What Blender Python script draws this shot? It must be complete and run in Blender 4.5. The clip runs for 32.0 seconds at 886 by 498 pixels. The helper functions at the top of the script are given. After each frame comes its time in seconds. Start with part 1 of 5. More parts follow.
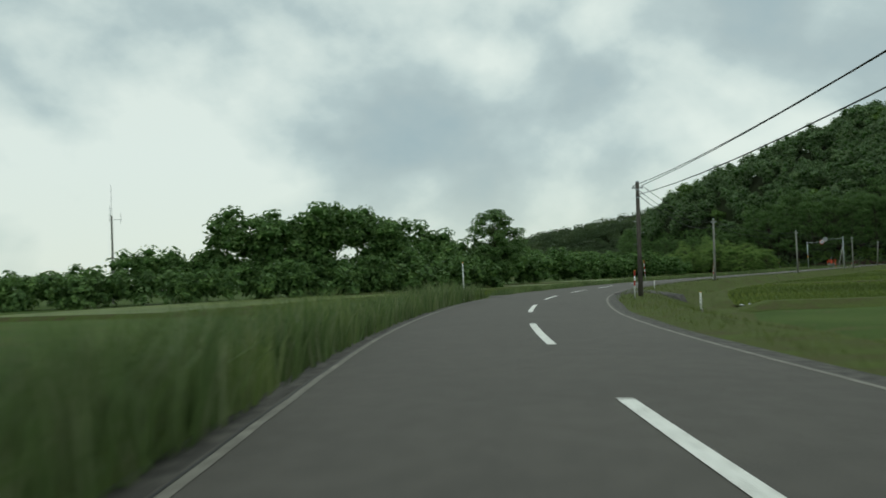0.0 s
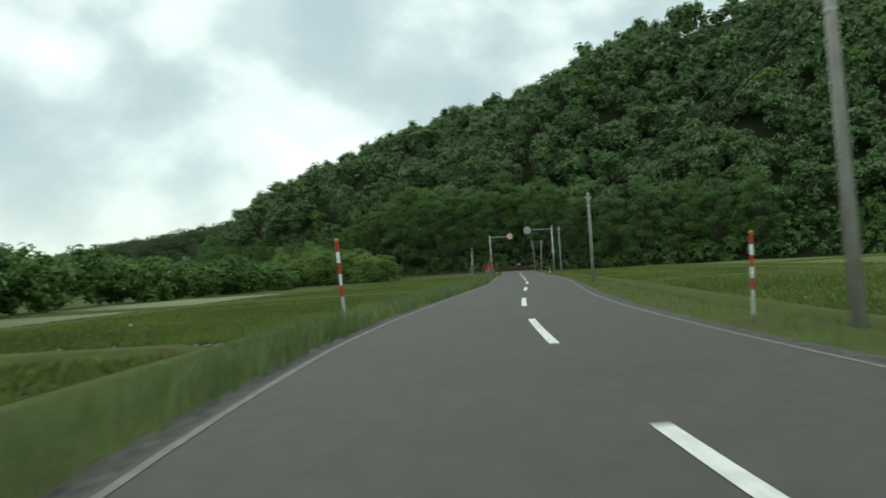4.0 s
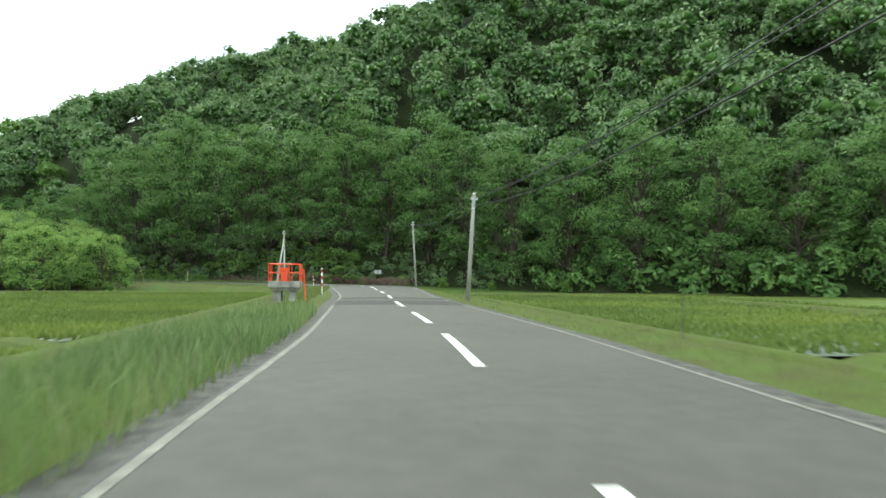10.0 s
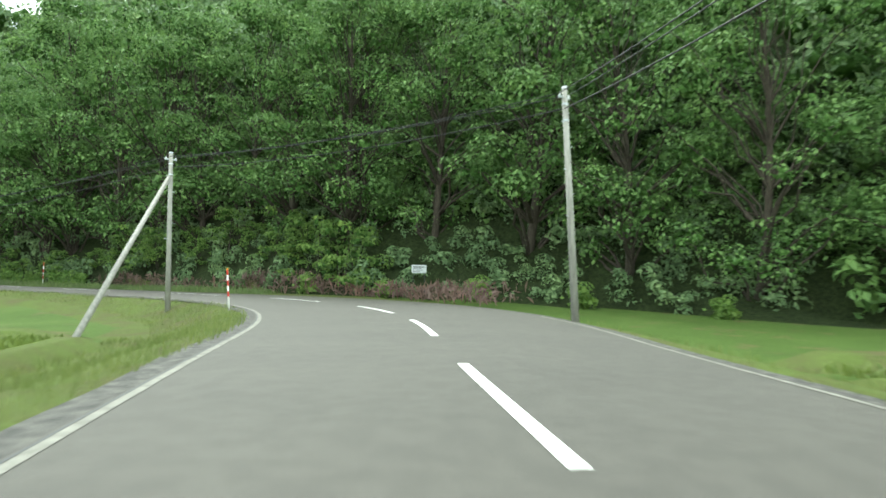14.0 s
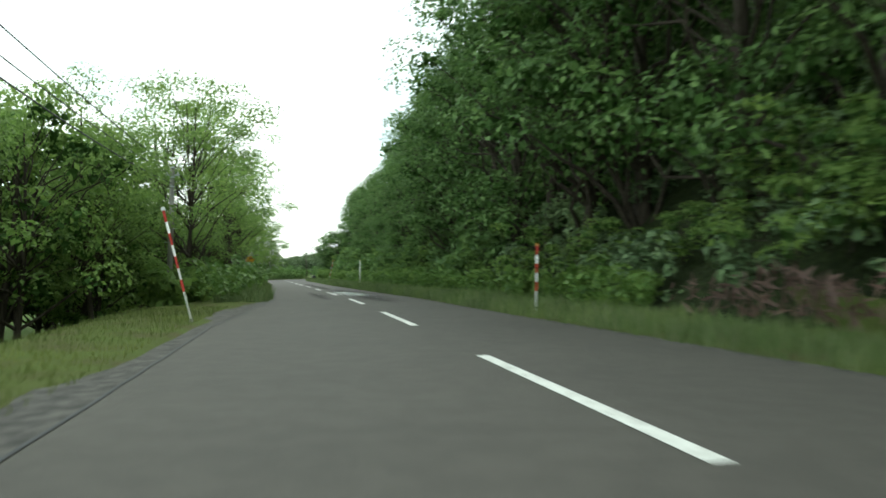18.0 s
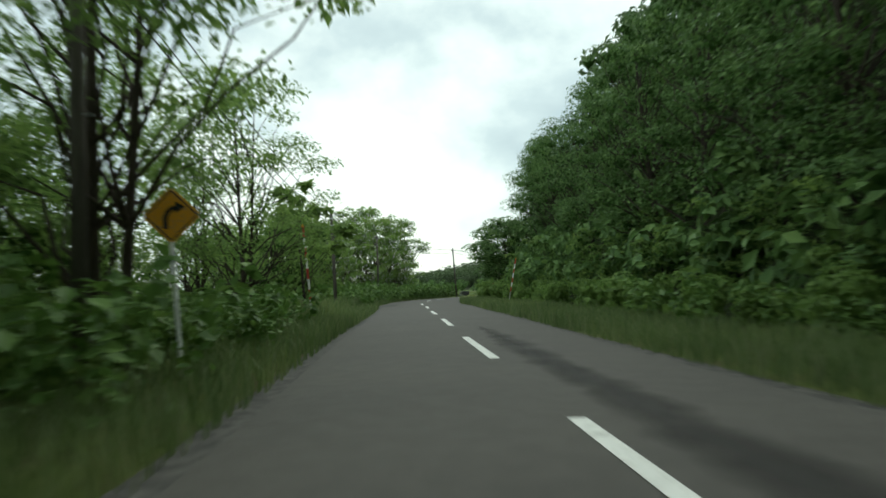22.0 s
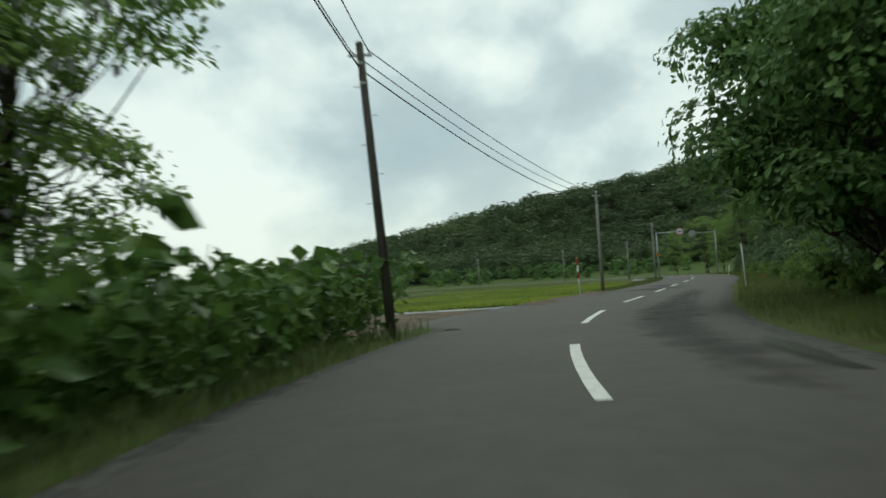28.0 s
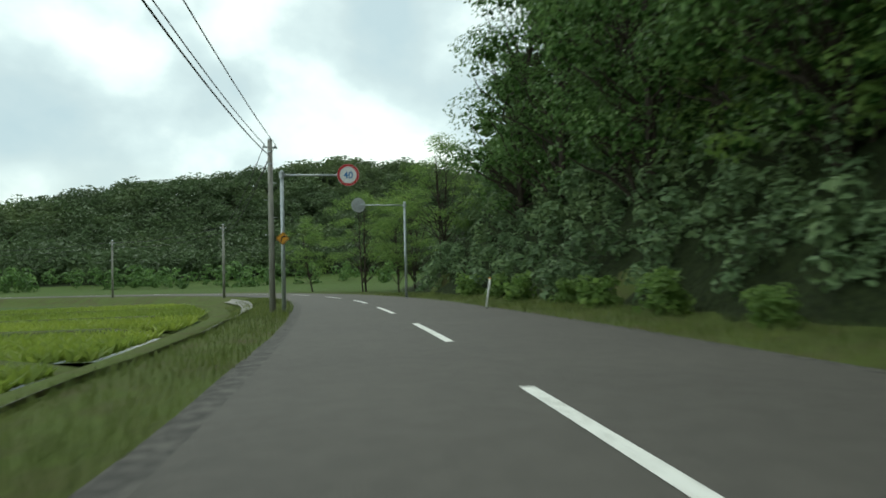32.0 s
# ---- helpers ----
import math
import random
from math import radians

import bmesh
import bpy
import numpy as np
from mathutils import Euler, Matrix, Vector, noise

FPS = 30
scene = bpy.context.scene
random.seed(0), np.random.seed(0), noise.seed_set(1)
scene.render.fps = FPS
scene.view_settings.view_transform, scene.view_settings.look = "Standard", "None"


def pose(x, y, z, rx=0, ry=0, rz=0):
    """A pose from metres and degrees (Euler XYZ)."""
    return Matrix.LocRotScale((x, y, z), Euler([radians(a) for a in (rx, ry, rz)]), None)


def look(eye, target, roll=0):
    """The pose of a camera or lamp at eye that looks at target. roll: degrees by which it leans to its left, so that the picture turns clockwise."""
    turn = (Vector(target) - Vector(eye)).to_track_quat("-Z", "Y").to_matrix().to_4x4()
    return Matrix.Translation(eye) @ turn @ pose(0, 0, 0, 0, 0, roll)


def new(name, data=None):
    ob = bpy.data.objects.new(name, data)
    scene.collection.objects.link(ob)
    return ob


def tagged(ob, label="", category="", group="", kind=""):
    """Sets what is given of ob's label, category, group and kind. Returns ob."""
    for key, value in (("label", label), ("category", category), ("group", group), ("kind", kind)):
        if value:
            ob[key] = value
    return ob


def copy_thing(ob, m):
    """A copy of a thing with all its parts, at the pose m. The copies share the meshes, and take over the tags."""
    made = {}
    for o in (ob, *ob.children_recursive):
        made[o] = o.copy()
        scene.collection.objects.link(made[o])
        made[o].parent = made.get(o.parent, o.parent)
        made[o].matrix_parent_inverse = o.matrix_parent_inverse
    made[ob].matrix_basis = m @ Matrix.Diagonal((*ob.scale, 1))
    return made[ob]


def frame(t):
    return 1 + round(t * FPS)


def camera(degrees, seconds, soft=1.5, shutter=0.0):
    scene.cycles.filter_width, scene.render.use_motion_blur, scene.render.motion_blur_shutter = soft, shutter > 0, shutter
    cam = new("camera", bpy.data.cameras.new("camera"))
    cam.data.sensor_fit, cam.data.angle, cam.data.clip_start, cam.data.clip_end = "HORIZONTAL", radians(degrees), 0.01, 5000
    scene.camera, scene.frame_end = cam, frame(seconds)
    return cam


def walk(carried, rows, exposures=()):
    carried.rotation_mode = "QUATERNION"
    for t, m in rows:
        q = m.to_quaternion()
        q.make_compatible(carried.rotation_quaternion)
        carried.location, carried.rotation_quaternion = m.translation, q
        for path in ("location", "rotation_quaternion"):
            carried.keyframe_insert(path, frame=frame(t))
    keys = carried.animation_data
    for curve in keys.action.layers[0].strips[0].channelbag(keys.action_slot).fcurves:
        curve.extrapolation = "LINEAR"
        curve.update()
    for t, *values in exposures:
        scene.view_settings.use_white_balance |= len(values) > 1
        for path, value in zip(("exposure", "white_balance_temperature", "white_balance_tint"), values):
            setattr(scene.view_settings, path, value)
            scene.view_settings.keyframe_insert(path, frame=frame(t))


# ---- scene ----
cam = camera(61.6, 32.0, soft=1.6, shutter=0.4)
PATH = [
    (0, (-0.915, -6.776, 1.218), (-0.825, -4.78, 1.297), -2.4),
    (0.5, (-0.437, 1.535, 1.225), (-0.272, 3.527, 1.305), -4.0),
    (1, (0.167, 9.796, 1.291), (0.473, 11.772, 1.353), -3.4),
    (1.5, (1.322, 18.191, 1.256), (1.81, 20.129, 1.32), -3.2),
    (2, (3.263, 26.25, 1.286), (3.897, 28.146, 1.345), -3.4),
    (2.5, (5.842, 34.397, 1.239), (6.607, 36.244, 1.297), -3.4),
    (3, (9.088, 42.533, 1.249), (9.959, 44.333, 1.306), -3.7),
    (3.5, (12.596, 50.441, 1.239), (13.589, 52.176, 1.3), -4.0),
    (4, (16.684, 58.045, 1.262), (17.808, 59.699, 1.32), -3.7),
    (4.5, (21.229, 64.974, 1.264), (22.462, 66.548, 1.32), -3.5),
    (6.5, (40.985, 88.749, 1.199), (42.431, 90.13, 1.249), -1.7),
    (7, (45.997, 94.827, 1.167), (47.441, 96.209, 1.228), 0.3),
    (7.5, (51.135, 101.13, 1.186), (52.579, 102.512, 1.247), 1.1),
    (8, (56.352, 107.487, 1.208), (57.797, 108.868, 1.272), 2.1),
    (8.5, (61.701, 113.901, 1.238), (63.143, 115.285, 1.302), 1.2),
    (9, (66.862, 120.112, 1.202), (68.3, 121.5, 1.273), 0.9),
    (9.5, (72.117, 125.333, 1.211), (73.545, 126.731, 1.283), 0.2),
    (10, (76.701, 131.599, 1.244), (78.128, 132.998, 1.316), 0.4),
    (10.5, (81.65, 137.601, 1.224), (83.071, 139.006, 1.298), 0.5),
    (11, (86.392, 143.371, 1.195), (87.81, 144.779, 1.273), 0.7),
    (11.5, (91.015, 149.008, 1.184), (92.432, 150.418, 1.264), 0.9),
    (12, (95.734, 154.805, 1.162), (97.149, 156.216, 1.241), 0.5),
    (12.5, (100.306, 160.37, 1.088), (101.718, 161.784, 1.173), 1.1),
    (13, (104.708, 165.818, 1.087), (106.118, 167.234, 1.172), 1.1),
    (13.5, (109.012, 171.084, 1.187), (110.418, 172.503, 1.27), 1.1),
    (15.5, (124.041, 190.629, 1.184), (125.214, 192.248, 1.25), 1.4),
    (16, (126.551, 195.915, 1.201), (127.575, 197.633, 1.252), 1.8),
    (16.5, (128.501, 201.852, 1.257), (129.276, 203.695, 1.275), 0.5),
    (17, (129.71, 208.052, 1.147), (130.17, 209.999, 1.16), -0.3),
    (17.5, (129.874, 214.069, 1.086), (130.047, 216.061, 1.129), -0.1),
    (18, (129.311, 220.338, 1.103), (129.267, 222.337, 1.168), -0.3),
    (18.5, (128.181, 226.984, 1.147), (127.986, 228.973, 1.232), -0.2),
    (19, (127.05, 233.9, 1.16), (126.775, 235.878, 1.255), -1.3),
    (20, (123.888, 247.92, 1.253), (123.512, 249.882, 1.345), -1.3),
    (21, (120.452, 261.922, 1.137), (120.056, 263.88, 1.235), -1.3),
    (21.5, (118.629, 269.242, 1.141), (118.225, 271.198, 1.246), -1.9),
    (22, (116.561, 276.905, 1.168), (116.147, 278.858, 1.276), -2.2),
    (22.5, (114.475, 284.783, 1.167), (114.06, 286.737, 1.281), -2.1),
    (23, (112.326, 292.697, 1.152), (111.913, 294.65, 1.268), -2.0),
    (23.5, (110.149, 300.61, 1.138), (109.737, 302.563, 1.256), -2.0),
    (24, (108.028, 308.486, 1.167), (107.618, 310.44, 1.286), -1.7),
    (24.5, (105.962, 315.765, 1.221), (105.56, 317.721, 1.335), -1.2),
    (26.5, (99.795, 342.682, 1.099), (99.411, 344.641, 1.221), -3.9),
    (27, (98.471, 349.367, 1.143), (98.195, 351.345, 1.248), -4.0),
    (27.5, (97.53, 355.999, 1.115), (97.409, 357.994, 1.207), -3.8),
    (28, (97.07, 363.007, 1.165), (97.142, 365.003, 1.258), -3.8),
    (28.5, (97.433, 370.2, 1.194), (97.715, 372.178, 1.279), -3.2),
    (29, (98.501, 377.415, 1.23), (99.008, 379.348, 1.311), -3.7),
    (29.5, (100.509, 384.407, 1.257), (101.2, 386.283, 1.334), -4.2),
    (30, (102.953, 391.492, 1.242), (103.755, 393.322, 1.321), -4.3),
    (30.5, (105.785, 398.173, 1.252), (106.693, 399.954, 1.327), -4.0),
    (31, (108.895, 405.05, 1.224), (109.89, 406.783, 1.297), -4.1),
    (31.5, (112.191, 412.321, 1.208), (113.244, 414.019, 1.28), -2.9),
    (32, (115.529, 419.764, 1.187), (116.544, 421.486, 1.262), -1.5),
]
# far ends of the painted centre dashes
DASH_ENDS = [(1.0, 0.0), (1.95, 11.0), (3.85, 21.8), (6.8, 32.5), (10.8, 42.7), (15.3, 52.3), (20.95, 61.68), (27.7, 70.9), (34.7, 79.4), (52.4, 99.9), (59.4, 108.4), (66.5, 116.9), (73.4, 125.4), (80.4, 133.9), (87.7, 142.3), (93.38, 149.3), (99.7, 157.2), (106.29, 165.2), (113.07, 173.74), (120.4, 183.1), (126.7, 191.2), (131.0, 199.2), (133.2, 209.2), (131.8, 219.2), (129.6, 229.9), (127.2, 240.7), (124.7, 251.4), (121.9, 262.0), (119.1, 272.7), (116.3, 283.3), (113.4, 293.9), (110.6, 304.5), (107.7, 315.1), (104.9, 325.8), (102.0, 336.4), (98.9, 353.1), (98.2, 364.1), (99.5, 375.0), (102.55, 385.25), (106.8, 395.15), (111.2, 405.34), (115.3, 415.0), (120.1, 425.9), (124.3, 436.1), (128.2, 446.4)]
EXPOSURES = [(t, e, 6150, -4) for t, e in ((0, -0.5), (3, -0.1), (4.5, 0.05), (7, 1.1), (9, 1.25), (11, 1.5), (13, 1.85), (16, 1.85), (17.2, 1.58), (18, 0.92), (19, 0.75), (20, 0.68), (21, 0.42), (22, 0.1), (24, -0.08), (27, -0.15), (28.2, -0.28), (29.5, -0.15), (32, 0.12))]
SKY = 1.15
walk(cam, [(t, look(eye, target, roll)) for t, eye, target, roll in PATH], EXPOSURES)

# ---- world and sun: bright broken overcast ----
world = bpy.data.worlds.new("overcast_sky")
scene.world = world
world.use_nodes = True
wt = world.node_tree
wt.nodes.clear()


def wn(kind, **props):
    n = wt.nodes.new(kind)
    for k, v in props.items():
        n.inputs[k].default_value = v
    return n


sky = wt.nodes.new("ShaderNodeTexSky")
sky.sky_type = "NISHITA"
sky.sun_disc = False
sky.sun_elevation = radians(38)
sky.sun_rotation = radians(20)
coord = wt.nodes.new("ShaderNodeTexCoord")
squash = wt.nodes.new("ShaderNodeMapping")
squash.inputs["Scale"].default_value = (1.0, 1.0, 1.35)
wt.links.new(coord.outputs["Generated"], squash.inputs["Vector"])
big = wn("ShaderNodeTexNoise", Scale=2.7, Detail=7.0, Roughness=0.46, Distortion=0.35)
wt.links.new(squash.outputs["Vector"], big.inputs["Vector"])
fine = wn("ShaderNodeTexNoise", Scale=6.5, Detail=6.0, Roughness=0.5)
wt.links.new(squash.outputs["Vector"], fine.inputs["Vector"])
blend = wt.nodes.new("ShaderNodeMix")
blend.inputs[0].default_value = 0.34
wt.links.new(big.outputs["Fac"], blend.inputs[2])
wt.links.new(fine.outputs["Fac"], blend.inputs[3])
ramp = wt.nodes.new("ShaderNodeValToRGB")
ramp.color_ramp.elements[0].position = 0.36
ramp.color_ramp.elements[0].color = (0.47, 0.55, 0.59, 1)
ramp.color_ramp.elements[1].position = 0.57
ramp.color_ramp.elements[1].color = (1.0, 1.0, 0.95, 1)
for pos, col in ((0.42, (0.54, 0.60, 0.62, 1)), (0.465, (0.63, 0.69, 0.70, 1)), (0.505, (0.80, 0.84, 0.82, 1))):
    e = ramp.color_ramp.elements.new(pos)
    e.color = col
wt.links.new(blend.outputs[0], ramp.inputs["Fac"])
skydim = wt.nodes.new("ShaderNodeMix")
skydim.data_type = "RGBA"
skydim.inputs[0].default_value = 0.93
skyscale = wt.nodes.new("ShaderNodeVectorMath")
skyscale.operation = "SCALE"
skyscale.inputs["Scale"].default_value = 0.1
wt.links.new(sky.outputs["Color"], skyscale.inputs[0])
wt.links.new(skyscale.outputs["Vector"], skydim.inputs[6])
split = wt.nodes.new("ShaderNodeSeparateXYZ")
wt.links.new(coord.outputs["Generated"], split.inputs[0])
low = wt.nodes.new("ShaderNodeMapRange")
low.inputs[1].default_value, low.inputs[2].default_value = 0.0, 0.16
low.inputs[3].default_value, low.inputs[4].default_value = 0.45, 0.0
wt.links.new(split.outputs["Z"], low.inputs[0])
glow = wt.nodes.new("ShaderNodeMix")
glow.data_type = "RGBA"
glow.inputs[7].default_value = (0.95, 0.93, 0.80, 1)
wt.links.new(low.outputs[0], glow.inputs[0])
wt.links.new(ramp.outputs["Color"], glow.inputs[6])
wt.links.new(glow.outputs[2], skydim.inputs[7])
background = wt.nodes.new("ShaderNodeBackground")
background.inputs["Strength"].default_value = SKY
wt.links.new(skydim.outputs[2], background.inputs["Color"])
wout = wt.nodes.new("ShaderNodeOutputWorld")
wt.links.new(background.outputs["Background"], wout.inputs["Surface"])

sun = new("sun", bpy.data.lights.new("sun", "SUN"))
sun.data.energy, sun.data.angle, sun.data.color = 1.1, radians(25), (1.0, 0.96, 0.9)
sun.matrix_world = look((0, 0, 200), (-60, -160, 0))

# ---- materials ----


class Mat:
    """A small builder for node materials."""

    def __init__(self, name, rough=0.7, metal=0.0, spec=0.4):
        self.m = bpy.data.materials.new(name)
        self.m.use_nodes = True
        self.t = self.m.node_tree
        self.b = self.t.nodes["Principled BSDF"]
        self.b.inputs["Roughness"].default_value = rough
        self.b.inputs["Metallic"].default_value = metal
        self.b.inputs["Specular IOR Level"].default_value = spec
        self.co = self.t.nodes.new("ShaderNodeTexCoord")

    def noise(self, scale, detail=4.0, rough=0.55, stretch=None):
        n = self.t.nodes.new("ShaderNodeTexNoise")
        n.inputs["Scale"].default_value = scale
        n.inputs["Detail"].default_value = detail
        n.inputs["Roughness"].default_value = rough
        if stretch:
            mp = self.t.nodes.new("ShaderNodeMapping")
            mp.inputs["Scale"].default_value = stretch
            self.t.links.new(self.co.outputs["Object"], mp.inputs["Vector"])
            self.t.links.new(mp.outputs["Vector"], n.inputs["Vector"])
        else:
            self.t.links.new(self.co.outputs["Object"], n.inputs["Vector"])
        return n.outputs["Fac"]

    def island(self):
        return self.t.nodes.new("ShaderNodeNewGeometry").outputs["Random Per Island"]

    def thing(self):
        return self.t.nodes.new("ShaderNodeObjectInfo").outputs["Random"]

    def ramp(self, fac, *stops):
        r = self.t.nodes.new("ShaderNodeValToRGB")
        el = r.color_ramp.elements
        el[0].position, el[0].color = stops[0][0], (*stops[0][1], 1)
        el[1].position, el[1].color = stops[-1][0], (*stops[-1][1], 1)
        for p, c in stops[1:-1]:
            el.new(p).color = (*c, 1)
        self.t.links.new(fac, r.inputs["Fac"])
        return r.outputs["Color"]

    def mix(self, fac, a, b, how="MIX"):
        x = self.t.nodes.new("ShaderNodeMix")
        x.data_type, x.blend_type = "RGBA", how
        for sock, v in ((x.inputs[0], fac), (x.inputs[6], a), (x.inputs[7], b)):
            if isinstance(v, (int, float)):
                sock.default_value = v
            elif isinstance(v, tuple):
                sock.default_value = (*v, 1)
            else:
                self.t.links.new(v, sock)
        return x.outputs[2]

    def math(self, op, a, b):
        x = self.t.nodes.new("ShaderNodeMath")
        x.operation = op
        for sock, v in ((x.inputs[0], a), (x.inputs[1], b)):
            if isinstance(v, (int, float)):
                sock.default_value = v
            else:
                self.t.links.new(v, sock)
        return x.outputs[0]

    def color(self, c):
        if isinstance(c, tuple):
            self.b.inputs["Base Color"].default_value = (*c, 1)
        else:
            self.t.links.new(c, self.b.inputs["Base Color"])
        return self

    def rough(self, r):
        self.t.links.new(r, self.b.inputs["Roughness"])
        return self

    def bump(self, h, strength=0.3, dist=0.02):
        x = self.t.nodes.new("ShaderNodeBump")
        x.inputs["Strength"].default_value = strength
        x.inputs["Distance"].default_value = dist
        self.t.links.new(h, x.inputs["Height"])
        self.t.links.new(x.outputs["Normal"], self.b.inputs["Normal"])
        return self

    def leafy(self, c, amount=0.35):
        """Light passing through thin leaves."""
        tr = self.t.nodes.new("ShaderNodeBsdfTranslucent")
        mx = self.t.nodes.new("ShaderNodeMixShader")
        mx.inputs[0].default_value = amount
        self.t.links.new(c, tr.inputs["Color"])
        self.t.links.new(self.b.outputs[0], mx.inputs[1])
        self.t.links.new(tr.outputs[0], mx.inputs[2])
        self.t.links.new(mx.outputs[0], self.t.nodes["Material Output"].inputs["Surface"])
        return self


def leaf_material(name, dark, mid, light, patch=0.12, trans=0.3):
    m = Mat(name, 0.55, 0, 0.25)
    # blue raised in all leaf colours to stand in for haze and windscreen glare
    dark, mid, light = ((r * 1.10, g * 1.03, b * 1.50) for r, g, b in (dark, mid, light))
    own = m.ramp(m.island(), (0.0, dark), (0.5, mid), (1.0, light))
    big = m.ramp(m.noise(patch, 3), (0.32, tuple(v * 0.5 for v in mid)), (0.5, mid), (0.68, (mid[0] * 1.75, mid[1] * 1.5, mid[2] * 1.35)))
    c = m.mix(0.5, own, big)
    m.color(c)
    return m.leafy(c, trans).m


# hill green lifted and made bluer than near trees, as haze in the colour
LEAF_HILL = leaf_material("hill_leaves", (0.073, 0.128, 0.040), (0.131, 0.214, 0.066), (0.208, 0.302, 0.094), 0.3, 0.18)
LEAF_HILL_PALE = leaf_material("pale_hill_leaves", (0.07, 0.14, 0.02), (0.12, 0.22, 0.035), (0.18, 0.29, 0.05))
LEAF_TREE = leaf_material("broad_leaves", (0.050, 0.105, 0.022), (0.105, 0.200, 0.040), (0.200, 0.325, 0.068), 0.5, 0.28)
LEAF_LOCUST = leaf_material("locust_leaves", (0.105, 0.185, 0.034), (0.175, 0.29, 0.052), (0.26, 0.39, 0.085), 0.5, 0.55)
LEAF_SHRUB = leaf_material("shrub_leaves", (0.085, 0.155, 0.027), (0.160, 0.270, 0.046), (0.260, 0.390, 0.075), 0.4, 0.5)
LEAF_KNOT = leaf_material("knotweed_leaves", (0.050, 0.110, 0.016), (0.101, 0.196, 0.030), (0.185, 0.294, 0.048), 0.6)
# distant green kept bluer and flatter than near leaves, haze put into the colour
LEAF_FAR = leaf_material("hazy_distant_leaves", (0.062, 0.104, 0.030), (0.078, 0.126, 0.036), (0.096, 0.148, 0.042), 0.03)
LEAF_DRY = leaf_material("dry_stalks", (0.09, 0.06, 0.035), (0.16, 0.11, 0.065), (0.24, 0.18, 0.11), 0.5)
BLOSSOM = leaf_material("white_blossom", (0.45, 0.45, 0.34), (0.6, 0.6, 0.48), (0.72, 0.72, 0.6), 0.5)
GRASS = leaf_material("grass_blades", (0.066, 0.118, 0.026), (0.120, 0.186, 0.043), (0.245, 0.272, 0.110), 0.35)
GRASS_SHORT = leaf_material("mown_grass_blades", (0.070, 0.105, 0.020), (0.118, 0.165, 0.030), (0.185, 0.210, 0.060), 0.35)
RICE = leaf_material("rice_seedlings", (0.085, 0.132, 0.020), (0.122, 0.178, 0.027), (0.165, 0.220, 0.040), 0.08)
RICE_LUSH = leaf_material("lush_rice", (0.150, 0.225, 0.026), (0.205, 0.290, 0.034), (0.270, 0.350, 0.048), 0.08, 0.45)

# leaf green darkened for crown insides: the shade between clumps is in the colour
mm = Mat("inner_crown_shade", 0.9, 0, 0.1)
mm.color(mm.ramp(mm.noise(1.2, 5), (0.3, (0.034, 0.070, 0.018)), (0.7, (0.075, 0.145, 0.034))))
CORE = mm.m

mm = Mat("asphalt", 0.82, 0, 0.35)
grain = mm.noise(140, 3)
ac = mm.mix(0.6, mm.ramp(mm.noise(0.35, 5), (0.3, (0.056, 0.051, 0.043)), (0.7, (0.090, 0.082, 0.069))),
            mm.ramp(grain, (0.3, (0.030, 0.027, 0.024)), (0.7, (0.115, 0.106, 0.091))))
streak = mm.ramp(mm.noise(3.0, 6), (0.42, (0.72, 0.72, 0.72)), (0.6, (1, 1, 1)))
mm.color(mm.mix(0.5, ac, streak, "MULTIPLY")).bump(grain, 0.35, 0.01)
ASPHALT = mm.m

mm = Mat("cracked_shoulder_asphalt", 0.9, 0, 0.3)
grain = mm.noise(60, 5)
mm.color(mm.ramp(mm.noise(4.5, 7), (0.35, (0.035, 0.033, 0.030)), (0.5, (0.068, 0.064, 0.058)), (0.65, (0.115, 0.108, 0.095)))).bump(grain, 0.6, 0.02)
SHOULDER = mm.m
mm = Mat("repair_asphalt", 0.88, 0, 0.3)
grain = mm.noise(110, 3)
mm.color(mm.mix(0.5, mm.ramp(mm.noise(0.9, 5), (0.3, (0.034, 0.032, 0.029)), (0.7, (0.052, 0.049, 0.044))), mm.ramp(grain, (0.3, (0.024, 0.023, 0.021)), (0.7, (0.066, 0.062, 0.056))))).bump(grain, 0.35, 0.01)
REPAIR = mm.m



def film(name, rough, c0, c1, cut, spec=0.5, most=1.0):
    """A wet film whose edge breaks up: the mesh carries how near its middle each point lies."""
    m = Mat(name, rough, 0, spec)
    m.color(m.ramp(m.noise(1.5, 5), (0.35, c0), (0.65, c1)))
    at = m.t.nodes.new("ShaderNodeAttribute")
    at.attribute_name = "inward"
    f = m.math("ADD", m.math("MULTIPLY", at.outputs["Fac"], 1.3), m.math("MULTIPLY", m.noise(1.1, 6, 0.6), 1.6))
    mr = m.t.nodes.new("ShaderNodeMapRange")
    mr.inputs[1].default_value, mr.inputs[2].default_value = cut, cut + 0.85
    m.t.links.new(f, mr.inputs[0])
    tr, mx = m.t.nodes.new("ShaderNodeBsdfTransparent"), m.t.nodes.new("ShaderNodeMixShader")
    m.t.links.new(m.math("MULTIPLY", mr.outputs[0], most), mx.inputs[0])
    m.t.links.new(tr.outputs[0], mx.inputs[1])
    m.t.links.new(m.b.outputs[0], mx.inputs[2])
    m.t.links.new(mx.outputs[0], m.t.nodes["Material Output"].inputs["Surface"])
    return m.m


DAMP = film("damp_asphalt", 0.7, (0.026, 0.025, 0.023), (0.047, 0.045, 0.041), 1.15, 0.12, 0.45)
WET = film("wet_asphalt", 0.7, (0.024, 0.023, 0.021), (0.045, 0.043, 0.039), 1.15, 0.12, 0.75)
FILM = film("rain_film", 0.26, (0.05, 0.05, 0.047), (0.08, 0.078, 0.072), 0.95, 0.9)

mm = Mat("standing_water", 0.04, 0, 0.5)
